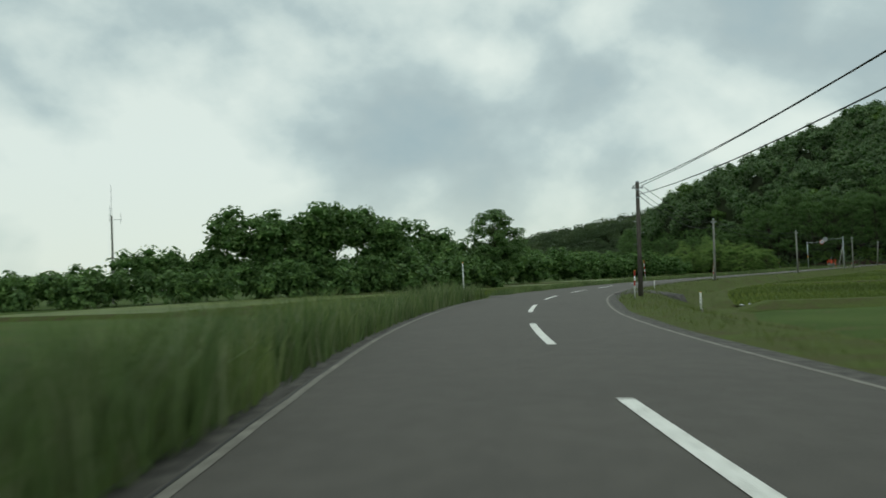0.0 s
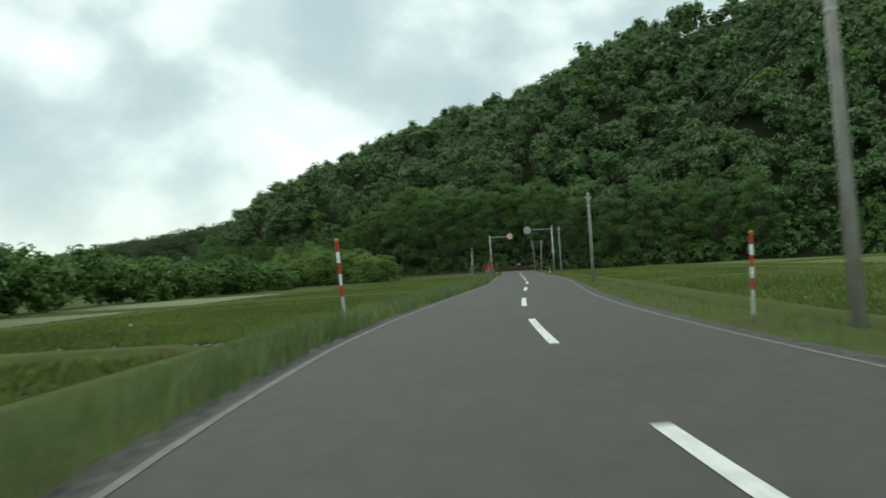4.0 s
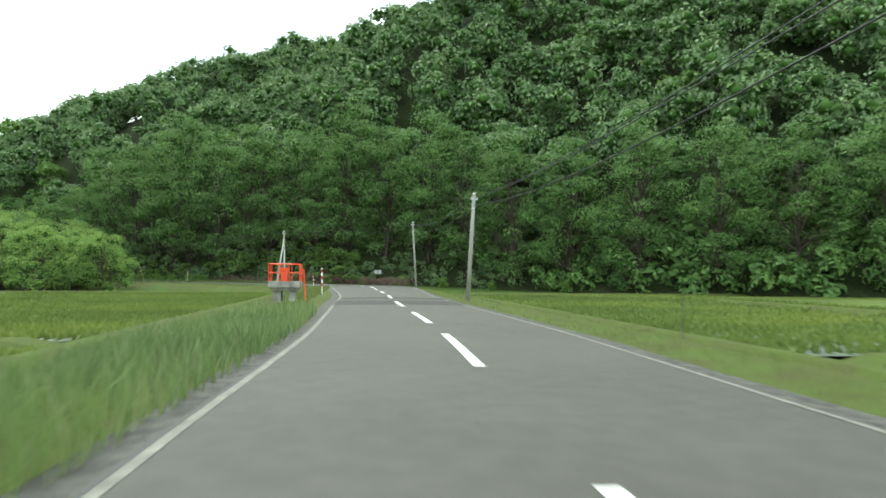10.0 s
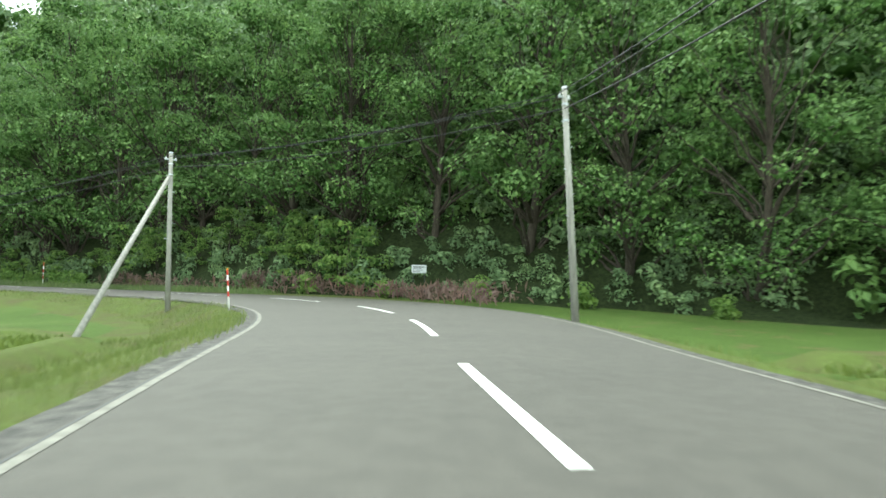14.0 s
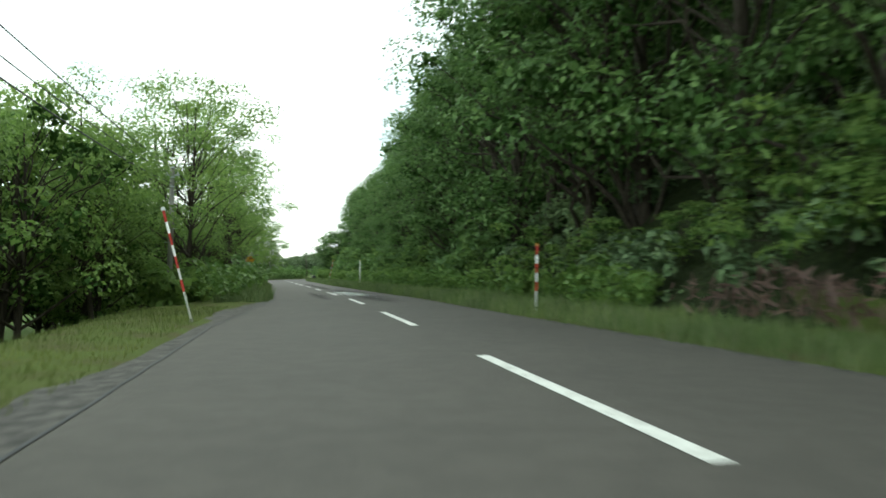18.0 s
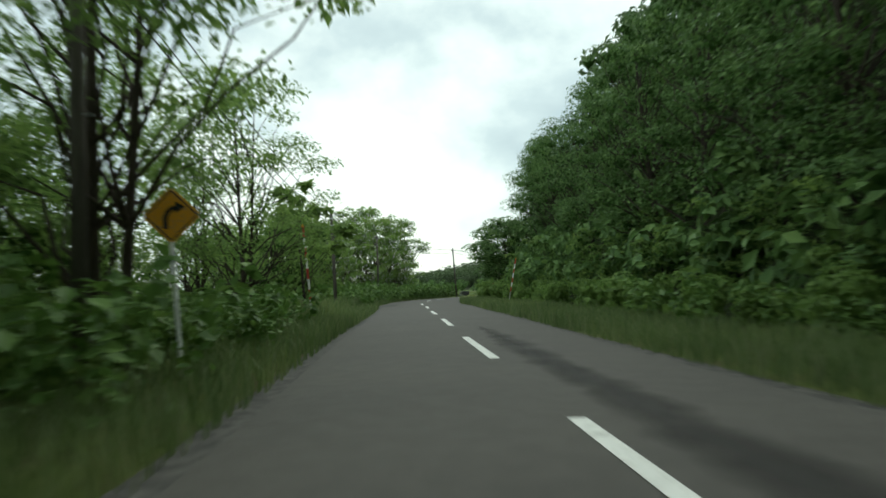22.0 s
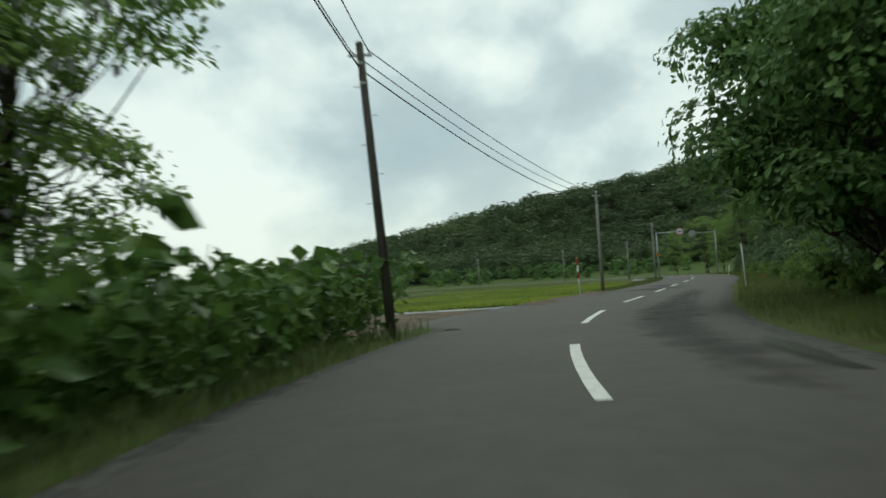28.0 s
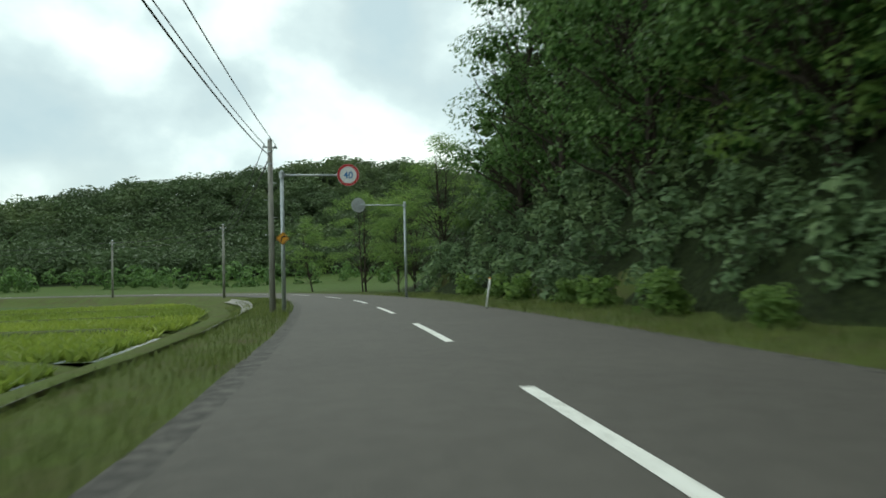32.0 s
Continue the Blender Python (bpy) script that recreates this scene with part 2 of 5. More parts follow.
mm.color((0.03, 0.032, 0.03)).bump(mm.noise(6, 2), 0.05, 0.01)
PUDDLE = mm.m


def paint(name, c, rough=0.5, wear=0.25, scale=14, spec=0.4, under=(0.2, 0.19, 0.17)):
    m = Mat(name, rough, 0, spec)
    w = m.ramp(m.noise(scale, 7, 0.65), (0.36, under), (0.36 + wear, c))
    m.color(m.mix(0.55 if wear < 0.2 else 0.85, c, w))
    return m.m


LINE = paint("road_line_paint", (0.72, 0.72, 0.68), 0.7, 0.16, 9, 0.3, (0.25, 0.24, 0.21))
EDGE_LINE = paint("worn_edge_line_paint", (0.25, 0.24, 0.205), 0.8, 0.34, 5, 0.3, (0.09, 0.085, 0.072))
WHITE = paint("white_paint", (0.74, 0.74, 0.72), 0.45, 0.12, 20)
RED = paint("red_reflective_paint", (0.42, 0.03, 0.02), 0.45, 0.12, 20, 0.4, (0.28, 0.1, 0.08))
ORANGE = paint("orange_red_paint", (0.75, 0.075, 0.02), 0.45, 0.12, 10, 0.4, (0.4, 0.08, 0.03))
SIGN_RED = paint("sign_red", (0.5, 0.02, 0.03), 0.4, 0.1)
SIGN_BLUE = paint("sign_blue", (0.02, 0.16, 0.42), 0.4, 0.1)
SIGN_WHITE = paint("sign_white", (0.72, 0.73, 0.74), 0.4, 0.1)
SIGN_YELLOW = paint("sign_yellow", (0.72, 0.33, 0.015), 0.4, 0.12)
SIGN_BLACK = paint("sign_black", (0.02, 0.02, 0.02), 0.5, 0.1)
SIGN_GREY = paint("sign_back_grey", (0.42, 0.44, 0.45), 0.45, 0.14, 6)

mm = Mat("galvanised_steel", 0.42, 0.55, 0.5)
mm.color(mm.ramp(mm.noise(6, 5), (0.3, (0.34, 0.37, 0.39)), (0.7, (0.5, 0.53, 0.55))))
STEEL = mm.m
mm = Mat("pole_concrete", 0.85, 0, 0.3)
mm.color(mm.ramp(mm.noise(2.5, 6, 0.6, (3, 3, 0.6)), (0.3, (0.19, 0.185, 0.165)), (0.7, (0.33, 0.32, 0.285)))).bump(mm.noise(50, 3), 0.2, 0.005)
POLE = mm.m
mm = Mat("dark_weathered_pole", 0.9, 0, 0.2)
mm.color(mm.ramp(mm.noise(4, 6, 0.6, (4, 4, 0.4)), (0.3, (0.06, 0.052, 0.045)), (0.7, (0.14, 0.125, 0.105)))).bump(mm.noise(40, 3, 0.5, (3, 3, 0.3)), 0.3, 0.006)
DARKPOLE = mm.m
mm = Mat("concrete", 0.9, 0, 0.25)
mm.color(mm.ramp(mm.noise(2.2, 7), (0.3, (0.15, 0.145, 0.13)), (0.7, (0.34, 0.33, 0.30)))).bump(mm.noise(30, 5), 0.3, 0.01)
CONCRETE = mm.m
mm = Mat("black_cable", 0.6)
mm.color((0.015, 0.015, 0.016))
CABLE = mm.m
mm = Mat("bark", 0.95, 0, 0.15)
mm.color(mm.ramp(mm.noise(5, 6, 0.6, (3, 3, 0.5)), (0.3, (0.028, 0.023, 0.018)), (0.7, (0.095, 0.08, 0.062)))).bump(mm.noise(14, 5, 0.6, (3, 3, 0.6)), 0.6, 0.03)
BARK = mm.m
mm = Mat("rubber_and_machine_dark", 0.7)
mm.color(mm.ramp(mm.noise(5, 3), (0.3, (0.02, 0.02, 0.022)), (0.7, (0.06, 0.06, 0.065))))
MACHINE = mm.m

mm = Mat("grassy_ground", 0.95, 0, 0.1)
g1 = mm.ramp(mm.noise(0.22, 6), (0.3, (0.04, 0.064, 0.015)), (0.5, (0.056, 0.092, 0.02)), (0.7, (0.08, 0.115, 0.03)))
g2 = mm.ramp(mm.noise(9, 5), (0.3, (0.035, 0.055, 0.014)), (0.7, (0.095, 0.145, 0.03)))
g3 = mm.ramp(mm.noise(0.6, 6), (0.58, (0, 0, 0)), (0.68, (1, 1, 1)))
mm.color(mm.mix(mm.math("MULTIPLY", g3, 0.6), mm.mix(0.45, g1, g2), (0.12, 0.088, 0.05))).bump(mm.noise(25, 5), 0.7, 0.04)
GROUND = mm.m
mm = Mat("verge_soil_and_grass", 0.95, 0, 0.1)
g1 = mm.ramp(mm.noise(0.9, 6), (0.34, (0.075, 0.058, 0.036)), (0.46, (0.066, 0.078, 0.025)), (0.6, (0.072, 0.105, 0.023)))
g2 = mm.ramp(mm.noise(14, 5), (0.3, (0.05, 0.055, 0.018)), (0.7, (0.13, 0.16, 0.042)))
mm.color(mm.mix(0.4, g1, g2)).bump(mm.noise(30, 5), 0.8, 0.04)
VERGE = mm.m
mm = Mat("bare_field_soil", 0.95, 0, 0.15)
mm.color(mm.ramp(mm.noise(0.8, 7), (0.3, (0.065, 0.047, 0.033)), (0.7, (0.17, 0.13, 0.095)))).bump(mm.noise(12, 6), 0.8, 0.06)
SOIL = mm.m
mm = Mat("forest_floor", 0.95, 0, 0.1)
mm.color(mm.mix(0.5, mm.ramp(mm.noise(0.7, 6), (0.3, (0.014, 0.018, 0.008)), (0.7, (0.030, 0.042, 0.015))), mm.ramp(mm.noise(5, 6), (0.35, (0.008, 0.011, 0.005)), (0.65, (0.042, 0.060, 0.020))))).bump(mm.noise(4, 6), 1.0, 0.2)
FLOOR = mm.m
mm = Mat("paddy_water", 0.07, 0, 0.5)
mm.color(mm.ramp(mm.noise(0.3, 4), (0.3, (0.055, 0.072, 0.032)), (0.7, (0.085, 0.105, 0.045)))).bump(mm.noise(3, 3), 0.04, 0.01)
PADDY = mm.m

# ---- helpers for meshes ----


def mesh_from(name, verts, faces, mats, index=None, smooth=False):
    """A mesh from arrays: verts (n, 3) and faces (m, 3) or (m, 4)."""
    verts, faces = np.asarray(verts, np.float32), np.asarray(faces, np.int32)
    me = bpy.data.meshes.new(name)
    k = faces.shape[1]
    me.vertices.add(len(verts))
    me.vertices.foreach_set("co", verts.ravel())
    me.loops.add(faces.size)
    me.loops.foreach_set("vertex_index", faces.ravel())
    me.polygons.add(len(faces))
    me.polygons.foreach_set("loop_start", np.arange(len(faces), dtype=np.int32) * k)
    me.polygons.foreach_set("loop_total", np.full(len(faces), k, np.int32))
    for m in mats if isinstance(mats, (list, tuple)) else [mats]:
        me.materials.append(m)
    if index is not None:
        me.polygons.foreach_set("material_index", np.asarray(index, np.int32))
    me.polygons.foreach_set("use_smooth", np.full(len(faces), smooth, bool))
    me.update(calc_edges=True)
    return me


def part(name, bm, material, parent=None, label="", smooth=False):
    """Links a bmesh as one mesh object, under a thing or a part."""
    me = bpy.data.meshes.new(name)
    bm.to_mesh(me)
    bm.free()
    me.materials.append(material)
    if smooth:
        me.polygons.foreach_set("use_smooth", np.full(len(me.polygons), True))
    ob = new(name, me)
    if parent is not None:
        ob.parent = parent
    return tagged(ob, label)


def box(x0, x1, y0, y1, z0, z1, bevel=0.0, bm=None):
    bm = bm or bmesh.new()
    m = Matrix.LocRotScale(((x0 + x1) / 2, (y0 + y1) / 2, (z0 + z1) / 2), None, (x1 - x0, y1 - y0, z1 - z0))
    got = bmesh.ops.create_cube(bm, size=1, matrix=m)
    if bevel:
        edges = list({e for v in got["verts"] for e in v.link_edges})
        bmesh.ops.bevel(bm, geom=edges, offset=bevel, segments=2, affect="EDGES")
    return bm


def tube(a, b, r0, r1=None, seg=12, bm=None, caps=True):
    """A tapered rod from a to b."""
    bm = bm or bmesh.new()
    a, b = Vector(a), Vector(b)
    d = b - a
    m = Matrix.Translation((a + b) / 2) @ d.to_track_quat("Z", "Y").to_matrix().to_4x4()
    bmesh.ops.create_cone(bm, cap_ends=caps, segments=seg, radius1=r0, radius2=r0 if r1 is None else r1, depth=d.length, matrix=m)
    return bm


def rod_path(points, r, seg=6, bm=None):
    bm = bm or bmesh.new()
    for a, b in zip(points, points[1:]):
        tube(a, b, r, r, seg, bm)
    return bm


def thing(name, label, category, at=(0, 0, 0), turn=0.0, group=""):
    ob = new(name)
    ob.matrix_basis = pose(*at, 0, 0, turn)
    return tagged(ob, label, category, group)


# ---- the road's centre line ----
CENTRE = [(0.0, -34), (0.45, -14), *DASH_ENDS, (131.6, 456.3), (134.2, 467), (135.6, 478), (135.4, 489), (133.0, 500),
          (128.5, 511), (121, 521), (111, 530), (98, 538), (83, 545), (66, 551), (40, 559), (0, 570), (-60, 586)]


def smooth_line(points, step=1.0):
    p = np.array(points, float)
    p = np.vstack([2 * p[0] - p[1], p, 2 * p[-1] - p[-2]])
    out = []
    for i in range(1, len(p) - 2):
        n = max(2, int(np.linalg.norm(p[i + 1] - p[i]) / 0.25))
        u = np.linspace(0, 1, n, endpoint=False)[:, None]
        a, b, c, d = p[i - 1], p[i], p[i + 1], p[i + 2]
        out.append(0.5 * (2 * b + (c - a) * u + (2 * a - 5 * b + 4 * c - d) * u**2 + (3 * b - a - 3 * c + d) * u**3))
    q = np.vstack(out)
    for _ in range(3):
        q[6:-6] = sum(q[6 + k : len(q) - 6 + k] for k in range(-6, 7)) / 13
    s = np.r_[0, np.cumsum(np.linalg.norm(np.diff(q, axis=0), axis=1))]
    ss = np.arange(0, s[-1], step)
    return np.stack([np.interp(ss, s, q[:, k]) for k in (0, 1)], 1)


CL = smooth_line(CENTRE)
TAN = np.gradient(CL, axis=0)
TAN /= np.linalg.norm(TAN, axis=1)[:, None]
LEFT = np.stack([-TAN[:, 1], TAN[:, 0]], 1)


def nearest(xy):
    """Index of the closest place on the centre line, and the distance to its left."""
    xy = np.asarray(xy, float)
    idx = np.empty(len(xy), int)
    for i in range(0, len(xy), 4000):
        d2 = ((xy[i : i + 4000, None] - CL[None]) ** 2).sum(-1)
        idx[i : i + 4000] = d2.argmin(1)
    off = xy - CL[idx]
    side = (off * LEFT[idx]).sum(1)
    far = np.linalg.norm(off, axis=1)
    return idx, np.where(side >= 0, far, -far)


def beside(y, d):
    """The place d metres to the left of the centre line where the line passes y."""
    i = int(np.abs(CL[:, 1] - y).argmin())
    p = CL[i] + LEFT[i] * d
    return float(p[0]), float(p[1]), math.degrees(math.atan2(-TAN[i][0], TAN[i][1]))


def step(v, a, b):
    u = np.clip((np.asarray(v, float) - a) / (b - a), 0, 1)
    return u * u * (3 - 2 * u)


def wave_noise(x, y, seed=0):
    return (np.sin(x * 0.31 + seed) * np.cos(y * 0.27 + 1.7 * seed) + 0.6 * np.sin(x * 0.73 + y * 0.61 + seed * 2.1)
            + 0.4 * np.sin(x * 1.7 - y * 1.3 + seed)) / 2


# ---- the lie of the land ----
FOOT = [(520, -120), (330, 30), (225, 92), (176, 126), (156, 160), (149, 190), (146, 203), (141.5, 214)]
FOOT += [beside(y, -7.5)[:2] for y in range(222, 352, 10)] + [beside(y, -7.0)[:2] for y in range(352, 470, 9)]
FOOT += [(158, 500), (200, 540), (320, 590), (560, 640)]
FOOT_POLY = np.array(FOOT + [(900, 640), (900, -120)])


def in_poly(x, y, poly):
    inside = np.zeros(len(x), bool)
    for (x0, y0), (x1, y1) in zip(poly, np.roll(poly, -1, 0)):
        cross = ((y0 > y) != (y1 > y)) & (x < (x1 - x0) * (y - y0) / (y1 - y0 + 1e-12) + x0)
        inside ^= cross
    return inside


def foot_depth(x, y):
    """How far inside the hill's foot a place lies; negative outside."""
    best = np.full(len(x), 1e9)
    for (x0, y0), (x1, y1) in zip(FOOT, FOOT[1:]):
        ux, uy = x1 - x0, y1 - y0
        t = np.clip(((x - x0) * ux + (y - y0) * uy) / (ux * ux + uy * uy), 0, 1)
        best = np.minimum(best, np.hypot(x - x0 - t * ux, y - y0 - t * uy))
    return np.where(in_poly(x, y, FOOT_POLY), best, -best)


def hill_height(x, y):
    e = foot_depth(x, y)
    crest = 39 + 0.35 * np.maximum(0, (x - 125) * 0.75 - (y - 330) * 0.55)
    crest = np.minimum(crest, 98 + 4 * wave_noise(x * 0.1, y * 0.1))
    deep = step(y, 200, 225) * (1 - step(y, 280, 320)) * (1 - step(x, 142, 166))
    crest = crest + 14 * deep
    rise = (0.93 + 0.3 * step(y, 205, 228) * (1 - step(y, 240, 276)) + 0.4 * step(y, 285, 312)) * np.maximum(e - 1.0, 0) + 0.01 + 0.25 * deep * np.maximum(e - 18, 0)
    h = crest * rise / (crest**3 + rise**3) ** (1 / 3)
    far = 46 * step(x, -60, 250) * np.exp(-(((y - (770 - 0.12 * (x - 150))) / 75.0) ** 2)) * (1 + 0.08 * wave_noise(x * 0.08, y * 0.05, 3))
    far = far * (1 + 0.12 * np.exp(-(((x - 250) / 45.0) ** 2)))
    beyond = np.clip(42 + 0.17 * (x - 130), 12, 110) * np.exp(-(((y - 1210) / 90.0) ** 2)) * step(x, -260, 40)
    return np.where(e > 0, h, 0) + np.where(y > 600, far, 0) + np.where(y > 950, beyond, 0)


def verge_height(v, d):
    """Height beside the road: v along y, d to the left."""
    ad = np.abs(d)
    paddy = -0.85 * step(ad, 4.6, 7.4)
    wood = -2.3 * step(ad, 6.5, 15)
    left = paddy + (wood - paddy) * step(v, 205, 225) * (1 - step(v, 350, 372))
    right = paddy * (1 - step(v, 188, 212))
    return np.where(d > 0, left, right)


def land(x, y):
    x, y = np.atleast_1d(np.asarray(x, float)), np.atleast_1d(np.asarray(y, float))
    idx, d = nearest(np.stack([x, y], 1))
    v = CL[idx, 1]
    return verge_height(v, d) + hill_height(x, y) * step(np.abs(d), 6.5, 9) + 0.05 * wave_noise(x, y)


def ground_z(x, y):
    return float(land([x], [y])[0])


xs = np.unique(np.r_[-4500, -2500, -1200, -700, -400, np.arange(-260, -60, 12), np.arange(-60, 230, 2.7), np.arange(230, 420, 8), np.arange(420, 800, 30), 1200, 2500, 4500])
ys = np.unique(np.r_[-4500, -2500, -1200, -600, -300, -150, np.arange(-60, 520, 2.7), np.arange(520, 980, 12), np.arange(990, 1450, 30), 1500, 2500, 4500])
gx, gy = np.meshgrid(xs, ys)
gz = land(gx.ravel(), gy.ravel())
gi, gd = nearest(np.stack([gx.ravel(), gy.ravel()], 1))
gz = np.where(np.abs(gd) < 11.0, gz - 0.45 * (1 - step(np.abs(gd), 6.8, 9.0)), gz)
n = np.arange(len(xs) * len(ys)).reshape(len(ys), len(xs))
quads = np.stack([n[:-1, :-1], n[:-1, 1:], n[1:, 1:], n[1:, :-1]], -1).reshape(-1, 4)
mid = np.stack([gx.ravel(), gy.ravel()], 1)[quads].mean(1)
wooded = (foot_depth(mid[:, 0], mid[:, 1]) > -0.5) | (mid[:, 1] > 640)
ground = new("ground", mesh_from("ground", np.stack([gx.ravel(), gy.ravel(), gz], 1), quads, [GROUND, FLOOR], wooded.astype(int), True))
tagged(ground, "grassy flat valley floor rising into a wooded hillside", "ground", kind="structure")


def ribbon(name, i0, i1, offsets, heights, mat, label, category, step_by=1, jitter=0.0):
    """A strip along the road: offsets to the left (numbers or functions of y) and heights above zero."""
    idx = np.arange(i0, i1, step_by)
    rows = []
    for k, (o, h) in enumerate(zip(offsets, heights)):
        v = CL[idx, 1]
        d = o(v) if callable(o) else np.full(len(idx), float(o))
        if jitter and 0 < k < len(offsets) - 1 or jitter and k == len(offsets) - 1:
            d = d + jitter * wave_noise(CL[idx, 0] * 0.8, CL[idx, 1] * 0.8, k)
        p = CL[idx] + LEFT[idx] * d[:, None]
        z = h(p) if callable(h) else np.full(len(idx), float(h))
        rows.append(np.column_stack([p, z]))
    v = np.stack(rows, 1)
    m = np.arange(v.shape[0] * v.shape[1]).reshape(v.shape[:2])
    f = np.stack([m[:-1, :-1], m[1:, :-1], m[1:, 1:], m[:-1, 1:]], -1).reshape(-1, 4)
    ob = new(name, mesh_from(name, v.reshape(-1, 3), f, mat, None, True))
    ob.data.flip_normals()
    return tagged(ob, label, category, kind="structure")


END = len(CL) - 2


def left_edge(v):
    return np.interp(v, [-30, 0, 14, 21, 28, 46, 55, 68, 80, 100, 125, 140, 147, 154, 162, 166, 175, 186, 196, 205, 210, 216, 222, 237, 246, 254, 285, 300, 315, 342, 356, 370, 400, 410, 420, 600],
                     [3.2, 3.3, 3.39, 3.47, 3.72, 3.71, 3.72, 3.75, 3.3, 2.78, 2.95, 2.86, 2.82, 2.74, 2.7, 2.86, 3.25, 3.8, 4.25, 4.5, 4.7, 4.5, 3.9, 3.98, 3.3, 2.8, 2.8, 2.9, 2.72, 3.2, 3.5, 3.4, 3.18, 3.08, 2.9, 2.8])


def right_edge(v):
    return -np.interp(v, [-30, 0, 14, 22, 32, 50, 62, 80, 98, 110, 125, 144, 164, 169, 177, 186, 192, 202, 210, 216, 225, 230, 239, 254, 286, 318, 330, 343, 363, 387, 405, 411, 423, 440, 600],
                      [2.5, 2.5, 2.55, 2.75, 2.86, 2.75, 2.9, 2.6, 3.0, 3.1, 2.8, 2.76, 2.66, 2.9, 3.5, 4.0, 4.6, 5.5, 5.0, 4.4, 3.5, 3.3, 2.95, 2.8, 2.34, 2.7, 2.75, 2.9, 2.95, 3.22, 3.1, 3.4, 3.9, 3.8, 3.2])


road = ribbon("road", 0, END, [lambda v: left_edge(v) + 0.12, 1.5, 0.0, -1.4, lambda v: right_edge(v) - 0.12],
              [0.0, 0.03, 0.045, 0.03, 0.0], ASPHALT, "worn grey asphalt two-lane country road", "road")

ROAD_Z = 0.045
sh_l = ribbon("shoulder_left", 0, END, [lambda v: left_edge(v) + 0.1, lambda v: left_edge(v) + 0.45, lambda v: left_edge(v) + 0.52 + 0.6 * step(v, 212, 224) * (1 - step(v, 246, 256))],
              [-0.004, -0.012, -0.03], SHOULDER, "broken dark asphalt shoulder along the road", "shoulder", 1, 0.10)
sh_r = ribbon("shoulder_right", 0, END, [lambda v: right_edge(v) - 0.1, lambda v: right_edge(v) - 0.3, lambda v: right_edge(v) - 0.5],
              [-0.004, -0.012, -0.03], SHOULDER, "broken asphalt shoulder with grass growing in", "shoulder", 1, 0.10)
sh_r.data.flip_normals()
vg_l = ribbon("verge_left", 0, END, [lambda v: left_edge(v) + 0.38, lambda v: np.maximum(4.3, left_edge(v) + 0.6), lambda v: np.maximum(5.2, left_edge(v) + 1.0), 6.2, 7.0, 8.0, 9.4], [-0.05] + [lambda p: land(p[:, 0], p[:, 1]) + 0.03 * wave_noise(p[:, 0] * 1.2, p[:, 1] * 1.2) - 0.01] * 5 + [lambda p: land(p[:, 0], p[:, 1]) - 0.12],
              VERGE, "grass and soil bank beside the road", "verge", 1, 0.12)
vg_r = ribbon("verge_right", 0, END, [lambda v: right_edge(v) - 0.35, lambda v: np.minimum(-4.4, right_edge(v) - 0.6), lambda v: np.minimum(-5.3, right_edge(v) - 1.1), lambda v: np.minimum(-6.3, right_edge(v) - 1.6), -7.1, -8.1, -9.4],
              [-0.05] + [lambda p: land(p[:, 0], p[:, 1]) + 0.03 * wave_noise(p[:, 0] * 1.2, p[:, 1] * 1.2) - 0.01] * 5 + [lambda p: land(p[:, 0], p[:, 1]) - 0.12],
              VERGE, "grassy verge beside the road", "verge", 1, 0.12)
vg_r.data.flip_normals()


def strip_along(name, i0, i1, d0, d1, z, mat, parent=None, fine=1, rag=0.0):
    """A thin painted strip on the road between two offsets; fractional indexes allowed."""
    ii = np.linspace(i0, i1, max(2, int((i1 - i0) * fine) + 1))
    p = np.stack([np.interp(ii, np.arange(len(CL)), CL[:, k]) for k in (0, 1)], 1)
    lf = np.stack([np.interp(ii, np.arange(len(CL)), LEFT[:, k]) for k in (0, 1)], 1)
    rows = []
    for d in (d0, d1):
        dd = d(p[:, 1]) if callable(d) else d
        dd = dd + rag * wave_noise(p[:, 0] * 9, p[:, 1] * 9, 2)
        rows.append(np.column_stack([p + lf * np.reshape(dd, (-1, 1)), np.full(len(p), z)]))
    v = np.stack(rows, 1)
    m = np.arange(len(p) * 2).reshape(-1, 2)
    f = np.stack([m[:-1, 0], m[:-1, 1], m[1:, 1], m[1:, 0]], -1)
    ob = new(name, mesh_from(name, v.reshape(-1, 3), f, mat))
    if parent is not None:
        ob.parent = parent
    return ob


def index_of(p):
    i = int(((CL - np.array(p)) ** 2).sum(1).argmin())
    return i + float((np.array(p) - CL[i]) @ TAN[i])


# centre dashes, each a piece of the road
far_ends = [index_of(p) for p in DASH_ENDS]
marks = []
for k, i in enumerate(far_ends):
    marks.append(i)
    if k + 1 < len(far_ends):
        gap = far_ends[k + 1] - i
        if gap > 20:
            for j in range(1, round(gap / 11)):
                marks.append(i + gap * j / round(gap / 11))
last = far_ends[-1]
marks += [last + 11 * j for j in range(1, 9)] + [far_ends[0] - 11, far_ends[0] - 22]
for i in marks:
    strip_along("centre_dash", i - 5.5, i, -0.08, 0.08, ROAD_Z + 0.006, LINE, road)
